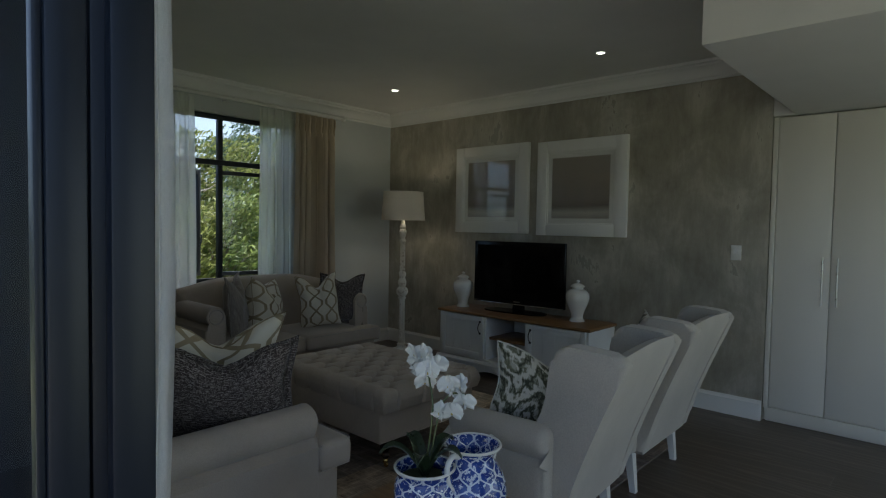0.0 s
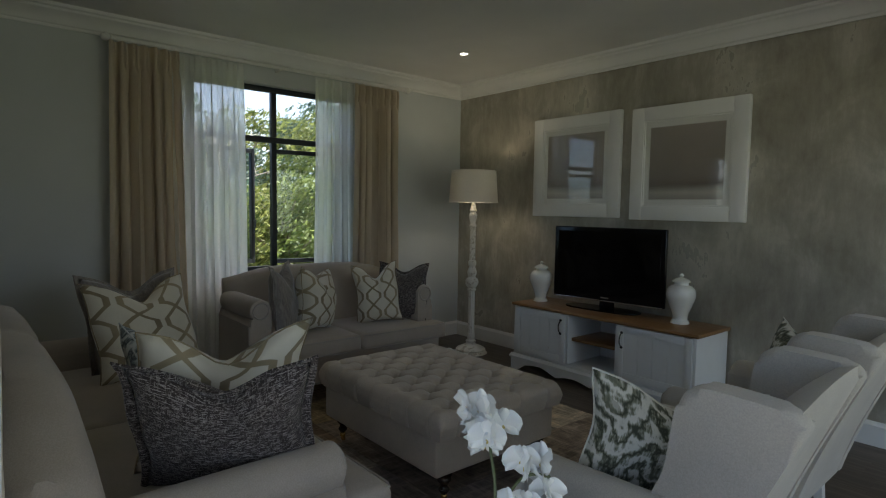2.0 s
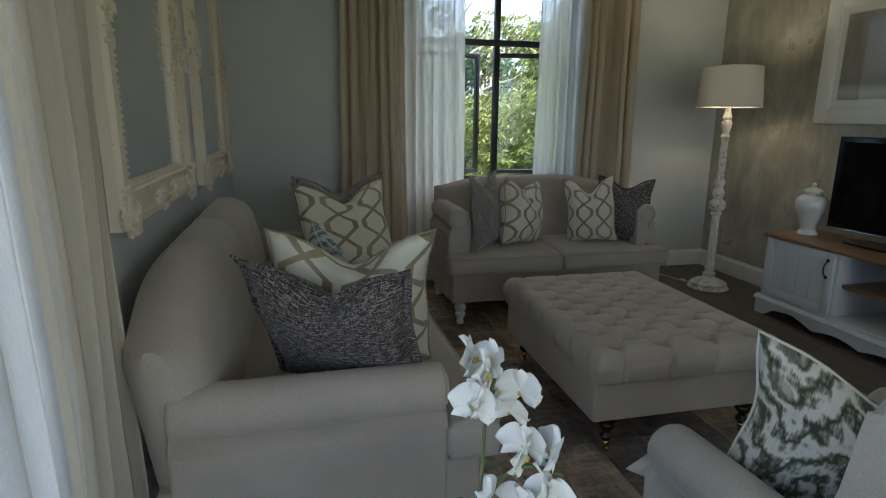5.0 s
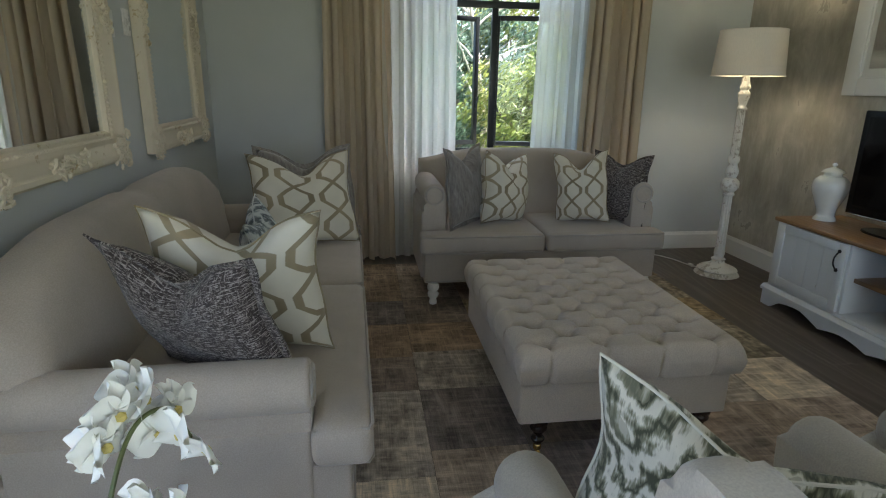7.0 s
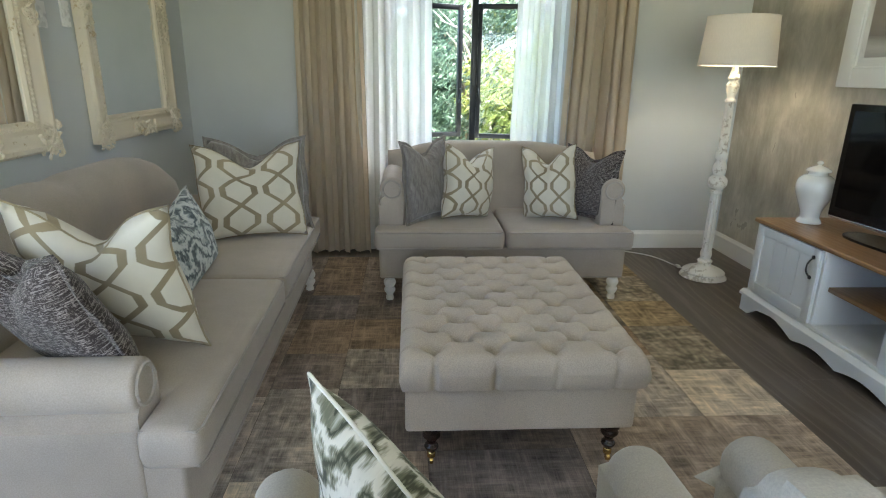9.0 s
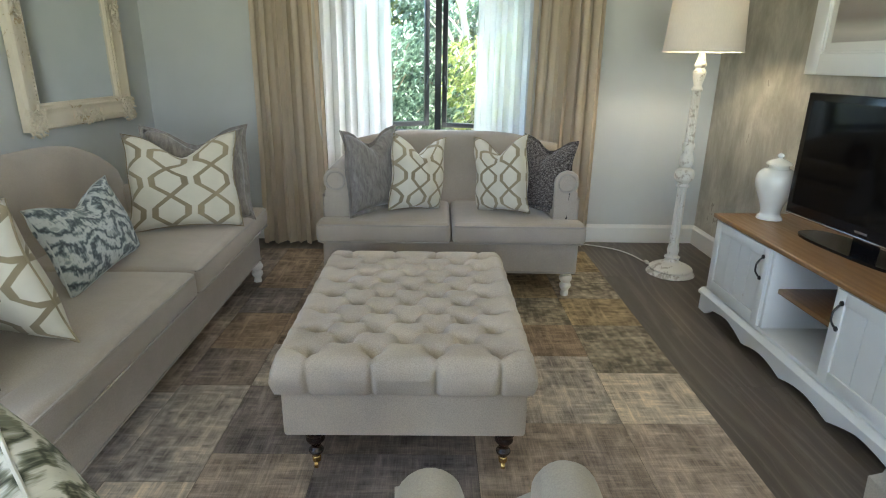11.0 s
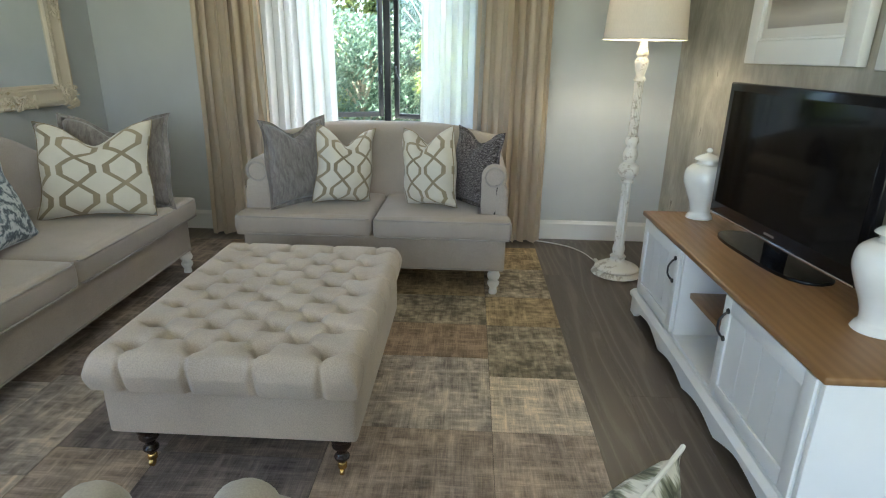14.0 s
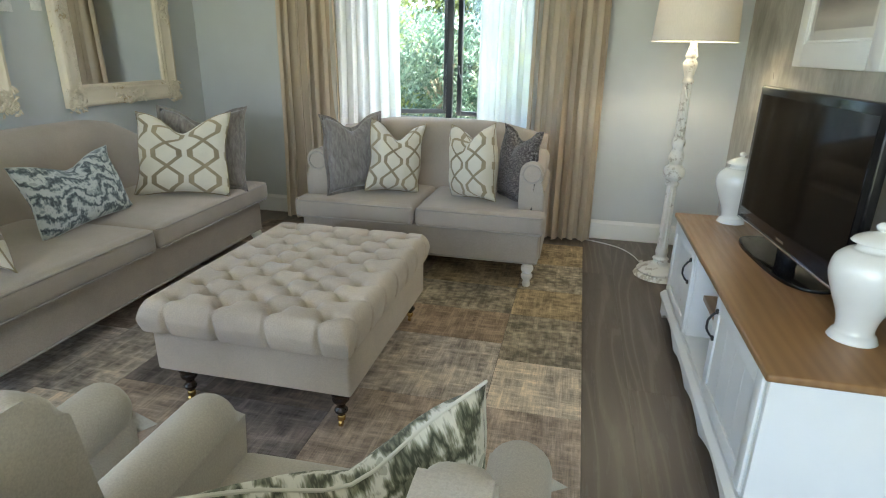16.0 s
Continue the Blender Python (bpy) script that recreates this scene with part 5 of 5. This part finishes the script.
# ---------- pictures, mirrors, switches ----------
def framed_print(x0, x1, z0, z1):
    p = thing("framed_picture", "misty grey print in a wide white frame and mount", "picture", group="framed pictures above the television")
    y = Y_TV - 0.003
    f = 0.108
    b = bmesh.new()
    for a, c, e, g in ((x0, x0 + f, z0, z1), (x1 - f, x1, z0, z1), (x0 + f, x1 - f, z0, z0 + f), (x0 + f, x1 - f, z1 - f, z1)):
        box(a, c, y - 0.042, y, e, g, 0.006, bm=b)
    for a, c, e, g in ((x0 + f, x0 + f + 0.012, z0 + f, z1 - f), (x1 - f - 0.012, x1 - f, z0 + f, z1 - f), (x0 + f + 0.012, x1 - f - 0.012, z0 + f, z0 + f + 0.012), (x0 + f + 0.012, x1 - f - 0.012, z1 - f - 0.012, z1 - f)):
        box(a, c, y - 0.036, y, e, g, 0.003, bm=b)
    part("frame", b, WHITE, p)
    m = 0.055
    part("mount", box(x0 + f, x1 - f, y - 0.026, y - 0.020, z0 + f, z1 - f), MAT_BOARD, p, sharp=0)
    xa, xb, za, zb = x0 + f + m, x1 - f - m, z0 + f + m, z1 - f - m
    part("print", sheet(lambda u, v: (xa + (xb - xa) * u, y - 0.0275, za + (zb - za) * v), 1, 1), PRINT, p, sharp=0)
    g = part("glass", box(x0 + f, x1 - f, y - 0.033, y - 0.030, z0 + f, z1 - f), PICTUREGLASS, p, sharp=0)
    g.visible_shadow = False


framed_print(-2.69, -1.758, 1.352, 2.25)
framed_print(-1.655, -0.745, 1.342, 2.232)


def ornament(b, x, z, y, w, h, rnd, count, along=None):
    """A cluster of carved leaves and berries."""
    for _ in range(count):
        px, pz = x + max(-0.62, min(0.62, rnd.gauss(0, 0.36))) * w, z + max(-0.62, min(0.62, rnd.gauss(0, 0.36))) * h
        r = rnd.uniform(0.007, 0.015)
        s = bmesh.new()
        bmesh.ops.create_icosphere(s, subdivisions=1, radius=1.0)
        ang = rnd.uniform(0, 3.14)
        m = Matrix.Translation((px, y + rnd.uniform(0.0, 0.014), pz)) @ Matrix.Rotation(ang, 4, "Y") @ Matrix.Diagonal((r * rnd.uniform(1.0, 2.2), r * 0.9, r * rnd.uniform(0.6, 1.0), 1))
        bmesh.ops.transform(s, matrix=m, verts=s.verts)
        merge(b, s)


def ornate_mirror(x0, x1, z0, z1, seed):
    rnd = random.Random(seed)
    mth = thing("wall_mirror", "rectangular mirror in a carved antique-cream baroque frame", "mirror", group="pair of baroque wall mirrors")
    y = Y_MIR + 0.003
    prof = [(0.0, 0.0), (0.0, 0.035), (0.012, 0.05), (0.03, 0.052), (0.045, 0.042), (0.085, 0.03), (0.105, 0.034), (0.115, 0.028), (0.13, 0.03), (0.14, 0.018), (0.14, 0.0)]
    b = bmesh.new()
    corners = ((x0, z0, 1, 1), (x1, z0, -1, 1), (x1, z1, -1, -1), (x0, z1, 1, -1))
    rings = [[b.verts.new((cx + sx * d, y + e, cz + sz * d)) for d, e in prof] for cx, cz, sx, sz in corners]
    for i in range(4):
        a, c = rings[i], rings[(i + 1) % 4]
        for k in range(len(prof) - 1):
            b.faces.new((a[k], c[k], c[k + 1], a[k + 1]))
    fr = part("frame", b, GILT, mth, sharp=25)
    beads = bmesh.new()
    for a, c in (((x0, z0), (x1, z0)), ((x1, z0), (x1, z1)), ((x1, z1), (x0, z1)), ((x0, z1), (x0, z0))):
        n = int(math.hypot(c[0] - a[0], c[1] - a[1]) / 0.022)
        for i in range(n):
            f = (i + 0.5) / n
            px, pz = a[0] + (c[0] - a[0]) * f, a[1] + (c[1] - a[1]) * f
            px, pz = min(max(px, x0 + 0.112), x1 - 0.112), min(max(pz, z0 + 0.112), z1 - 0.112)
            s = bmesh.new()
            bmesh.ops.create_icosphere(s, subdivisions=1, radius=0.008)
            bmesh.ops.translate(s, vec=(px, y + 0.034, pz), verts=s.verts)
            merge(beads, s)
    part("beading", beads, GILT, fr, kind="stuff")
    xm, zm = (x0 + x1) / 2, (z0 + z1) / 2
    for cx, cz in ((x0 + 0.055, z0 + 0.05), (x1 - 0.055, z0 + 0.05), (x1 - 0.055, z1 - 0.05), (x0 + 0.055, z1 - 0.05)):
        o = bmesh.new()
        ornament(o, cx, cz, y + 0.043, 0.115, 0.115, rnd, 70)
        for sx in (1, -1):
            ring = [(cx + sx * 0.03 + 0.022 * (1 - t / 22) * math.cos(t * 0.55), y + 0.06, cz + 0.03 * sx + 0.022 * (1 - t / 22) * math.sin(t * 0.55)) for t in range(18)]
            tube(ring, 0.006, 6, bm=o)
        part("corner_carving", o, GILT, fr, kind="stuff")
    for cx, cz, w, h in ((xm, z0 + 0.045, 0.22, 0.055), (xm, z1 - 0.045, 0.22, 0.055), (x0 + 0.05, zm, 0.06, 0.2), (x1 - 0.05, zm, 0.06, 0.2)):
        o = bmesh.new()
        ornament(o, cx, cz, y + 0.04, w, h, rnd, 60)
        part("side_carving", o, GILT, fr, kind="stuff")
    part("mirror_glass", box(x0 + 0.135, x1 - 0.135, y + 0.006, y + 0.012, z0 + 0.135, z1 - 0.135), MIRROR, mth, sharp=0)


ornate_mirror(-3.43, -2.375, 1.0, 2.35, 21)
ornate_mirror(-2.01, -0.955, 1.02, 2.37, 22)


def plate(axis, at, u, z, w=0.075, h=0.115, label="white plastic light switch plate on the wall"):
    s = thing("light_switch", label, "switch")
    sgn = -1 if at > 4 else 1
    y0, y1 = sorted((at + sgn * 0.001, at + sgn * 0.011))
    part("plate", box(u - w / 2, u + w / 2, y0, y1, z - h / 2, z + h / 2, 0.003), PLASTIC, s)
    y0, y1 = sorted((at + sgn * 0.0112, at + sgn * 0.015))
    for k in (-1, 1):
        part("rocker", box(u + k * 0.014 - 0.011, u + k * 0.014 + 0.011, y0, y1, z - 0.016, z + 0.016, 0.002), PLASTIC, s)


plate("y", Y_TV, 0.127, 1.25)
plate("y", Y_MIR, -2.305, 1.635, 0.07, 0.12, "small white plastic dimmer plate between the mirrors")
plate("y", Y_MIR, -2.09, 1.615, 0.11, 0.115, "white plastic light switch plate between the mirrors")


def downlight(x, y):
    d = thing("downlight", "small round recessed ceiling downlight, lit", "ceiling light", group="recessed downlights")
    part("trim_ring", lathe([(0.03, Z_CEIL - 0.001), (0.042, Z_CEIL - 0.001), (0.044, Z_CEIL - 0.005), (0.036, Z_CEIL - 0.008), (0.03, Z_CEIL - 0.004)], 28, x, y), PLASTIC, d)
    part("lens", lathe([(0, Z_CEIL - 0.004), (0.029, Z_CEIL - 0.004), (0.029, Z_CEIL - 0.002), (0, Z_CEIL - 0.002)], 24, x, y), DOWNLIGHT, d)
    s = new("downlight_beam", bpy.data.lights.new("downlight_beam", "SPOT"))
    s.data.energy, s.data.color, s.data.spot_size, s.data.spot_blend, s.data.shadow_soft_size = 0.6, (1.0, 0.88, 0.7), radians(95), 0.8, 0.03
    s.location = (x, y, Z_CEIL - 0.02)


downlight(-2.748, 5.11)
downlight(-0.65, 5.25)
downlight(-2.75, 2.75)


# ---------- side table with pots and orchid ----------
TABLE_Z = 0.485


def side_table(x, y):
    t = thing("side_table", "small square brown wooden side table", "side table", pose(x, y, 0))
    part("top", box(-0.25, 0.25, -0.25, 0.25, TABLE_Z - 0.03, TABLE_Z, 0.006), TABLEWOOD, t)
    part("apron", box(-0.21, 0.21, -0.21, 0.21, TABLE_Z - 0.1, TABLE_Z - 0.031, 0.004), TABLEWOOD, t)
    for sx in (-1, 1):
        for sy in (-1, 1):
            part("leg", box(sx * 0.2 - 0.02, sx * 0.2 + 0.02, sy * 0.2 - 0.02, sy * 0.2 + 0.02, 0, TABLE_Z - 0.101, 0.003), TABLEWOOD, t)


side_table(0.14, 2.64)


def jug(x, y):
    j = thing("jug", "blue and white lattice-patterned ceramic jug with two handles", "jug", pose(x, y, TABLE_Z, 0, 0, 95))
    body = smooth_profile([(0, 0), (0.06, 0), (0.066, 0.008), (0.085, 0.04), (0.108, 0.09), (0.11, 0.125), (0.098, 0.165), (0.078, 0.195), (0.068, 0.215), (0.074, 0.235), (0.088, 0.25), (0.09, 0.254), (0.084, 0.254), (0.066, 0.22), (0.07, 0.19), (0.09, 0.15), (0, 0.12)], 4)
    part("body", lathe(body, 44, uv=True), POTTERY, j, sharp=60)
    part("rim", tube([(0.088 * math.cos(k * 0.1745), 0.088 * math.sin(k * 0.1745), 0.254) for k in range(36)], 0.005, 6, closed=True), CERAMIC, j)
    for s in (1, -1):
        part("handle", tube(smooth_profile([(s * 0.075, 0, 0.235), (s * 0.105, 0, 0.245), (s * 0.128, 0, 0.225), (s * 0.13, 0, 0.19), (s * 0.115, 0, 0.155), (s * 0.1, 0, 0.145)], 4), 0.009, 10), CERAMIC, j)


jug(0.285, 2.66)


def orchid(x, y):
    pot = thing("orchid_pot", "blue and white ceramic pot holding the orchid", "plant pot", pose(x, y, TABLE_Z))
    body = smooth_profile([(0, 0), (0.06, 0), (0.066, 0.006), (0.085, 0.05), (0.094, 0.1), (0.092, 0.15), (0.084, 0.18), (0.09, 0.198), (0.094, 0.204), (0.088, 0.206), (0.078, 0.18), (0.08, 0.16), (0, 0.16)], 4)
    part("body", lathe(body, 40, uv=True), POTTERY, pot, sharp=60)
    part("rim", tube([(0.091 * math.cos(k * 0.1745), 0.091 * math.sin(k * 0.1745), 0.205) for k in range(36)], 0.0045, 6, closed=True), CERAMIC, pot)
    part("compost", lathe([(0, 0.17), (0.078, 0.168), (0.078, 0.162), (0, 0.162)], 24), SOIL, pot)
    o = thing("orchid", "white moth orchid with two flowering sprays in the pot", "plant", pose(x, y, TABLE_Z + 0.168))
    rnd = random.Random(5)
    for k in range(5):
        a = k * 1.25 + 0.3
        ln, wd = rnd.uniform(0.09, 0.14), 0.022

        def leaf(u, v, a=a, ln=ln, wd=wd):
            d = ln * v
            z = 0.10 * math.sin(v * 2.2) + 0.01 * abs(2 * u - 1)
            s = wd * (2 * u - 1) * math.sin(math.pi * min(1, 0.12 + 0.88 * v)) ** 0.6
            return (d * math.cos(a) - s * math.sin(a), d * math.sin(a) + s * math.cos(a), z)
        lo = part("leaf", sheet(leaf, 4, 10), ORCHIDLEAF, o, "dark green strap leaf", sharp=0)
        lo.modifiers.new("thickness", "SOLIDIFY").thickness = 0.003
    sprays = (((0, 0, 0), (0.0, 0.03, 0.2), (-0.03, 0.045, 0.29), (-0.055, 0.065, 0.335), (-0.095, 0.085, 0.325), (-0.115, 0.10, 0.27)),
              ((0.005, 0.005, 0), (0.015, 0.03, 0.15), (0.02, 0.05, 0.22), (0.035, 0.085, 0.25), (0.045, 0.135, 0.235)))
    for si, pts in enumerate(sprays):
        pts = [Vector(p) for p in pts]
        curve = smooth_profile([tuple(p) for p in pts], 8)
        st = part("stem", tube(curve, 0.003, 6), STEM, o)
        count = 11 if si == 0 else 7
        for k in range(count):
            q = Vector(curve[int(len(curve) * (0.52 + 0.46 * k / count))])
            q += Vector((rnd.uniform(-0.03, 0.03), rnd.uniform(-0.035, 0.035), rnd.uniform(-0.035, 0.03)))
            b = bmesh.new()
            facing = Matrix.Translation(q) @ Matrix.Rotation(rnd.uniform(-0.7, 0.9) + math.pi, 4, "Z") @ Matrix.Rotation(rnd.uniform(-0.4, 0.4), 4, "X")
            for ang, ln, wd in ((90, 0.036, 0.014), (210, 0.034, 0.013), (330, 0.034, 0.013), (12, 0.038, 0.026), (168, 0.038, 0.026)):
                ca, sa = math.cos(radians(ang)), math.sin(radians(ang))

                def petal(u, v, ca=ca, sa=sa, ln=ln, wd=wd):
                    d = ln * v
                    s = wd * (2 * u - 1) * max(0.02, math.sin(math.pi * (0.1 + 0.86 * v))) ** 0.7
                    return (d * ca - s * sa, 0.012 * v * v - 0.008 * (2 * u - 1) ** 2, d * sa + s * ca)
                sheet(petal, 4, 6, bm=b)
            bmesh.ops.transform(b, matrix=facing, verts=b.verts)
            fl = part("flower", b, PETAL, o, "white moth orchid bloom", sharp=0)
            fl.data.polygons.foreach_set("use_smooth", [True] * len(fl.data.polygons))
            h = bmesh.new()
            bmesh.ops.create_icosphere(h, subdivisions=1, radius=0.007)
            bmesh.ops.transform(h, matrix=facing @ Matrix.Translation((0, -0.006, -0.006)), verts=h.verts)
            part("heart", h, YELLOW, fl)


orchid(0.215, 2.52)


# ---------- garden beyond the window ----------
part("ground", box(-60, 60, -60, 60, -0.4, -0.13), SOIL, None, "dark garden soil and lawn", kind="structure", sharp=0)
part("pavement", box(-1.5, 6.0, -4.5, Y_MIR - 0.21, -0.129, -0.02), PAVING, None, "pale terrace paving", kind="structure", sharp=0)
part("garden_wall", box(-9.3, -9.1, -3, 13, -0.13, 1.75), GARDENWALL, None, "grey rendered garden boundary wall", kind="structure", sharp=0)


def leaves(b_verts, b_faces, cx, cy, cz, rx, ry, rz, count, size, rnd):
    for _ in range(count):
        d = Vector((rnd.gauss(0, 1), rnd.gauss(0, 1), rnd.gauss(0, 1))).normalized() * rnd.uniform(0.55, 1.0) ** 0.5
        c = Vector((cx + d.x * rx, cy + d.y * ry, cz + d.z * rz))
        a = Vector((rnd.gauss(0, 1), rnd.gauss(0, 1), rnd.gauss(0, 1))).normalized()
        t = a.orthogonal().normalized()
        s = size * rnd.uniform(0.6, 1.4)
        n = a.cross(t)
        k = len(b_verts)
        b_verts.extend([c - t * s, c + n * s * 0.36 + a * s * 0.12, c + t * s, c - n * s * 0.36 + a * s * 0.12])
        b_faces.append((k, k + 1, k + 2, k + 3))


def tree(name, label, x, y, height, spread, seed, mat, clumps=42, per=165, size=0.042, low=0.3):
    rnd = random.Random(seed)
    t = thing(name, label, "tree" if name == "tree" else "shrub", pose(x, y, -0.13))
    trunk = smooth_profile([(0, 0, 0), (0.05, 0.06, height * 0.25), (0.0, 0.02, height * 0.5), (0.1, -0.05, height * 0.8)], 5)
    part("trunk", tube(trunk, 0.07 if name == "tree" else 0.035, 9, taper=0.35), BARK, t)
    v, f = [], []
    limbs = bmesh.new()
    for k in range(clumps):
        a, h = rnd.uniform(0, 6.283), rnd.uniform(low, 1.0)
        r = spread * (1 - 0.45 * abs(h - 0.55)) * rnd.uniform(0.25, 1.0)
        cx, cy, cz = r * math.cos(a), r * math.sin(a), height * h
        if k % 3 == 0:
            z0 = min(cz * 0.6, height * 0.7)
            tube([(0.03, 0.0, z0), (cx * 0.5, cy * 0.5, (z0 + cz) / 2 + 0.06), (cx, cy, cz)], 0.022, 5, bm=limbs, taper=0.3)
        leaves(v, f, cx, cy, cz, rnd.uniform(0.18, 0.4), rnd.uniform(0.18, 0.4), rnd.uniform(0.12, 0.28), per, size, rnd)
    part("limbs", limbs, BARK, t)
    me = bpy.data.meshes.new("crown")
    me.from_pydata(v, [], f)
    me.materials.append(mat)
    c = new("crown", me)
    c.parent = t
    tagged(c, "dense crown of small green leaves", kind="stuff")


tree("shrub", "leafy green garden shrub outside the window", -5.7, 4.8, 1.75, 0.7, 31, FOLIAGE)
tree("shrub", "tall leafy green garden shrub outside the window", -6.1, 3.3, 1.85, 0.75, 32, FOLIAGE2)
tree("tree", "slender garden tree with sunlit leaves", -6.9, 6.0, 2.7, 1.0, 33, FOLIAGE, 56)
tree("tree", "garden tree with loose pale-green crown", -7.6, 4.2, 2.7, 1.2, 34, FOLIAGE2, 60)
tree("shrub", "low leafy shrub before the garden wall", -6.8, 2.2, 2.0, 0.9, 35, FOLIAGE)
tree("shrub", "low leafy shrub before the garden wall", -7.8, 7.4, 2.2, 1.1, 36, FOLIAGE2)


for k, y in enumerate((0.6, 2.2, 3.7, 5.2, 6.8, 8.4)):
    tree("shrub", "dense tall green hedge shrub before the garden wall", -8.4, y, 3.0 + 0.3 * (k % 3), 1.15, 50 + k, (FOLIAGE2, FOLIAGE)[k % 2], 74, 165, 0.048, 0.06)


def bare_tree(x, y):
    """A pale leaning stem with bare forked twigs."""
    t = thing("tree", "pale-barked leaning garden tree with bare twigs", "tree", pose(x, y, -0.13))
    rnd = random.Random(9)
    stem = smooth_profile([(0.0, 0.16, 0.0), (0.0, 0.1, 0.7), (0.0, 0.0, 1.4), (0.02, -0.08, 2.0), (0.0, -0.2, 2.6)], 5)
    part("trunk", tube(stem, 0.062, 10, taper=0.4), PALEBARK, t)
    for k in range(9):
        z = 1.15 + 0.16 * k
        a = 1.3 + k * 2.2
        r = rnd.uniform(0.45, 0.8)
        y0 = 0.1 - 0.1 * z
        b = tube(smooth_profile([(0.0, y0, z), (0.4 * r * math.cos(a), y0 + 0.4 * r * math.sin(a), z + 0.22), (r * math.cos(a), y0 + r * math.sin(a), z + 0.32 + rnd.uniform(0, 0.3))], 4), 0.016, 6, taper=0.3)
        for q in range(3):
            f = 0.45 + 0.2 * q
            p = Vector((f * r * math.cos(a), y0 + f * r * math.sin(a), z + 0.22 + 0.12 * f))
            tube([p, p + Vector((rnd.uniform(-0.2, 0.2), rnd.uniform(-0.25, 0.25), rnd.uniform(0.1, 0.32)))], 0.006, 5, bm=b, taper=0.4)
        part("branch", b, PALEBARK, t)


bare_tree(-6.2, 4.27)


# ---------- rug and floor planks ----------
rug = part("rug", box(-3.50, 0.05, 2.45, 5.06, 0.0, 0.0085, 0.002, 1), RUGSEAM, None, "faded grey-brown vintage patchwork rug under the ottoman")
tagged(rug, category="rug")
rnd = random.Random(77)
columns = ((4.667, 5.06, (-3.5, -3.05, -2.58, -2.2, -1.693, -1.296, -0.75, -0.3, 0.05), "gold damask gold damask cream taupe grey dark"),
           (4.062, 4.667, (-3.5, -2.98, -2.58, -2.2, -1.85, -1.296, -0.7, 0.05), "brown gold damask brown grey taupe slate"),
           (3.48, 4.062, (-3.5, -2.69, -2.3, -1.6, -1.1, -0.55, 0.05), "brown gold taupe dark slate dark"),
           (3.09, 3.48, (-3.5, -2.75, -2.322, -1.95, -1.56, -1.1, -0.6, 0.05), "taupe dark brown grey slate taupe dark"),
           (2.78, 3.09, (-3.5, -2.7, -2.325, -1.9, -1.56, -0.95, -0.5, 0.05), "brown slate brown dark grey cream taupe"),
           (2.45, 2.78, (-3.5, -2.4, -1.5, -0.8, 0.05), "dark taupe grey brown"))
for ya, yb, cuts, cloths in columns:
    for xa, xb, name in zip(cuts, cuts[1:], cloths.split()):
        p = part("patch", box(xa + 0.001, xb - 0.001, ya + 0.001, yb - 0.001, 0.003, 0.0105, 0.0015, 1), RUGS[name], rug, sharp=0)
        p.location.z = rnd.uniform(-0.0004, 0.0006)

PLANK_W = 0.22
shared = {}
row = 0
y = Y_MIR + 0.001
while y < 6.06:
    x = X_WIN + 0.002 - rnd.uniform(0, 1.6)
    while x < X_EAST:
        length = rnd.choice((1.5, 1.8, 2.1))
        a, c = max(x, X_WIN + 0.002), min(x + length, X_EAST - 0.002)
        if c - a > 0.05:
            key = round(c - a, 3)
            if key not in shared:
                b = box(0.0002, c - a - 0.0002, 0.0002, PLANK_W - 0.0002, -0.006, 0.0, 0.0005, 1)
                me = bpy.data.meshes.new("plank")
                b.to_mesh(me)
                b.free()
                me.materials.append(FLOORWOOD)
                shared[key] = me
            ob = new("plank", shared[key])
            ob.parent = floor
            ob.location = (a, y, 0.0)
        x += length
    y += PLANK_W
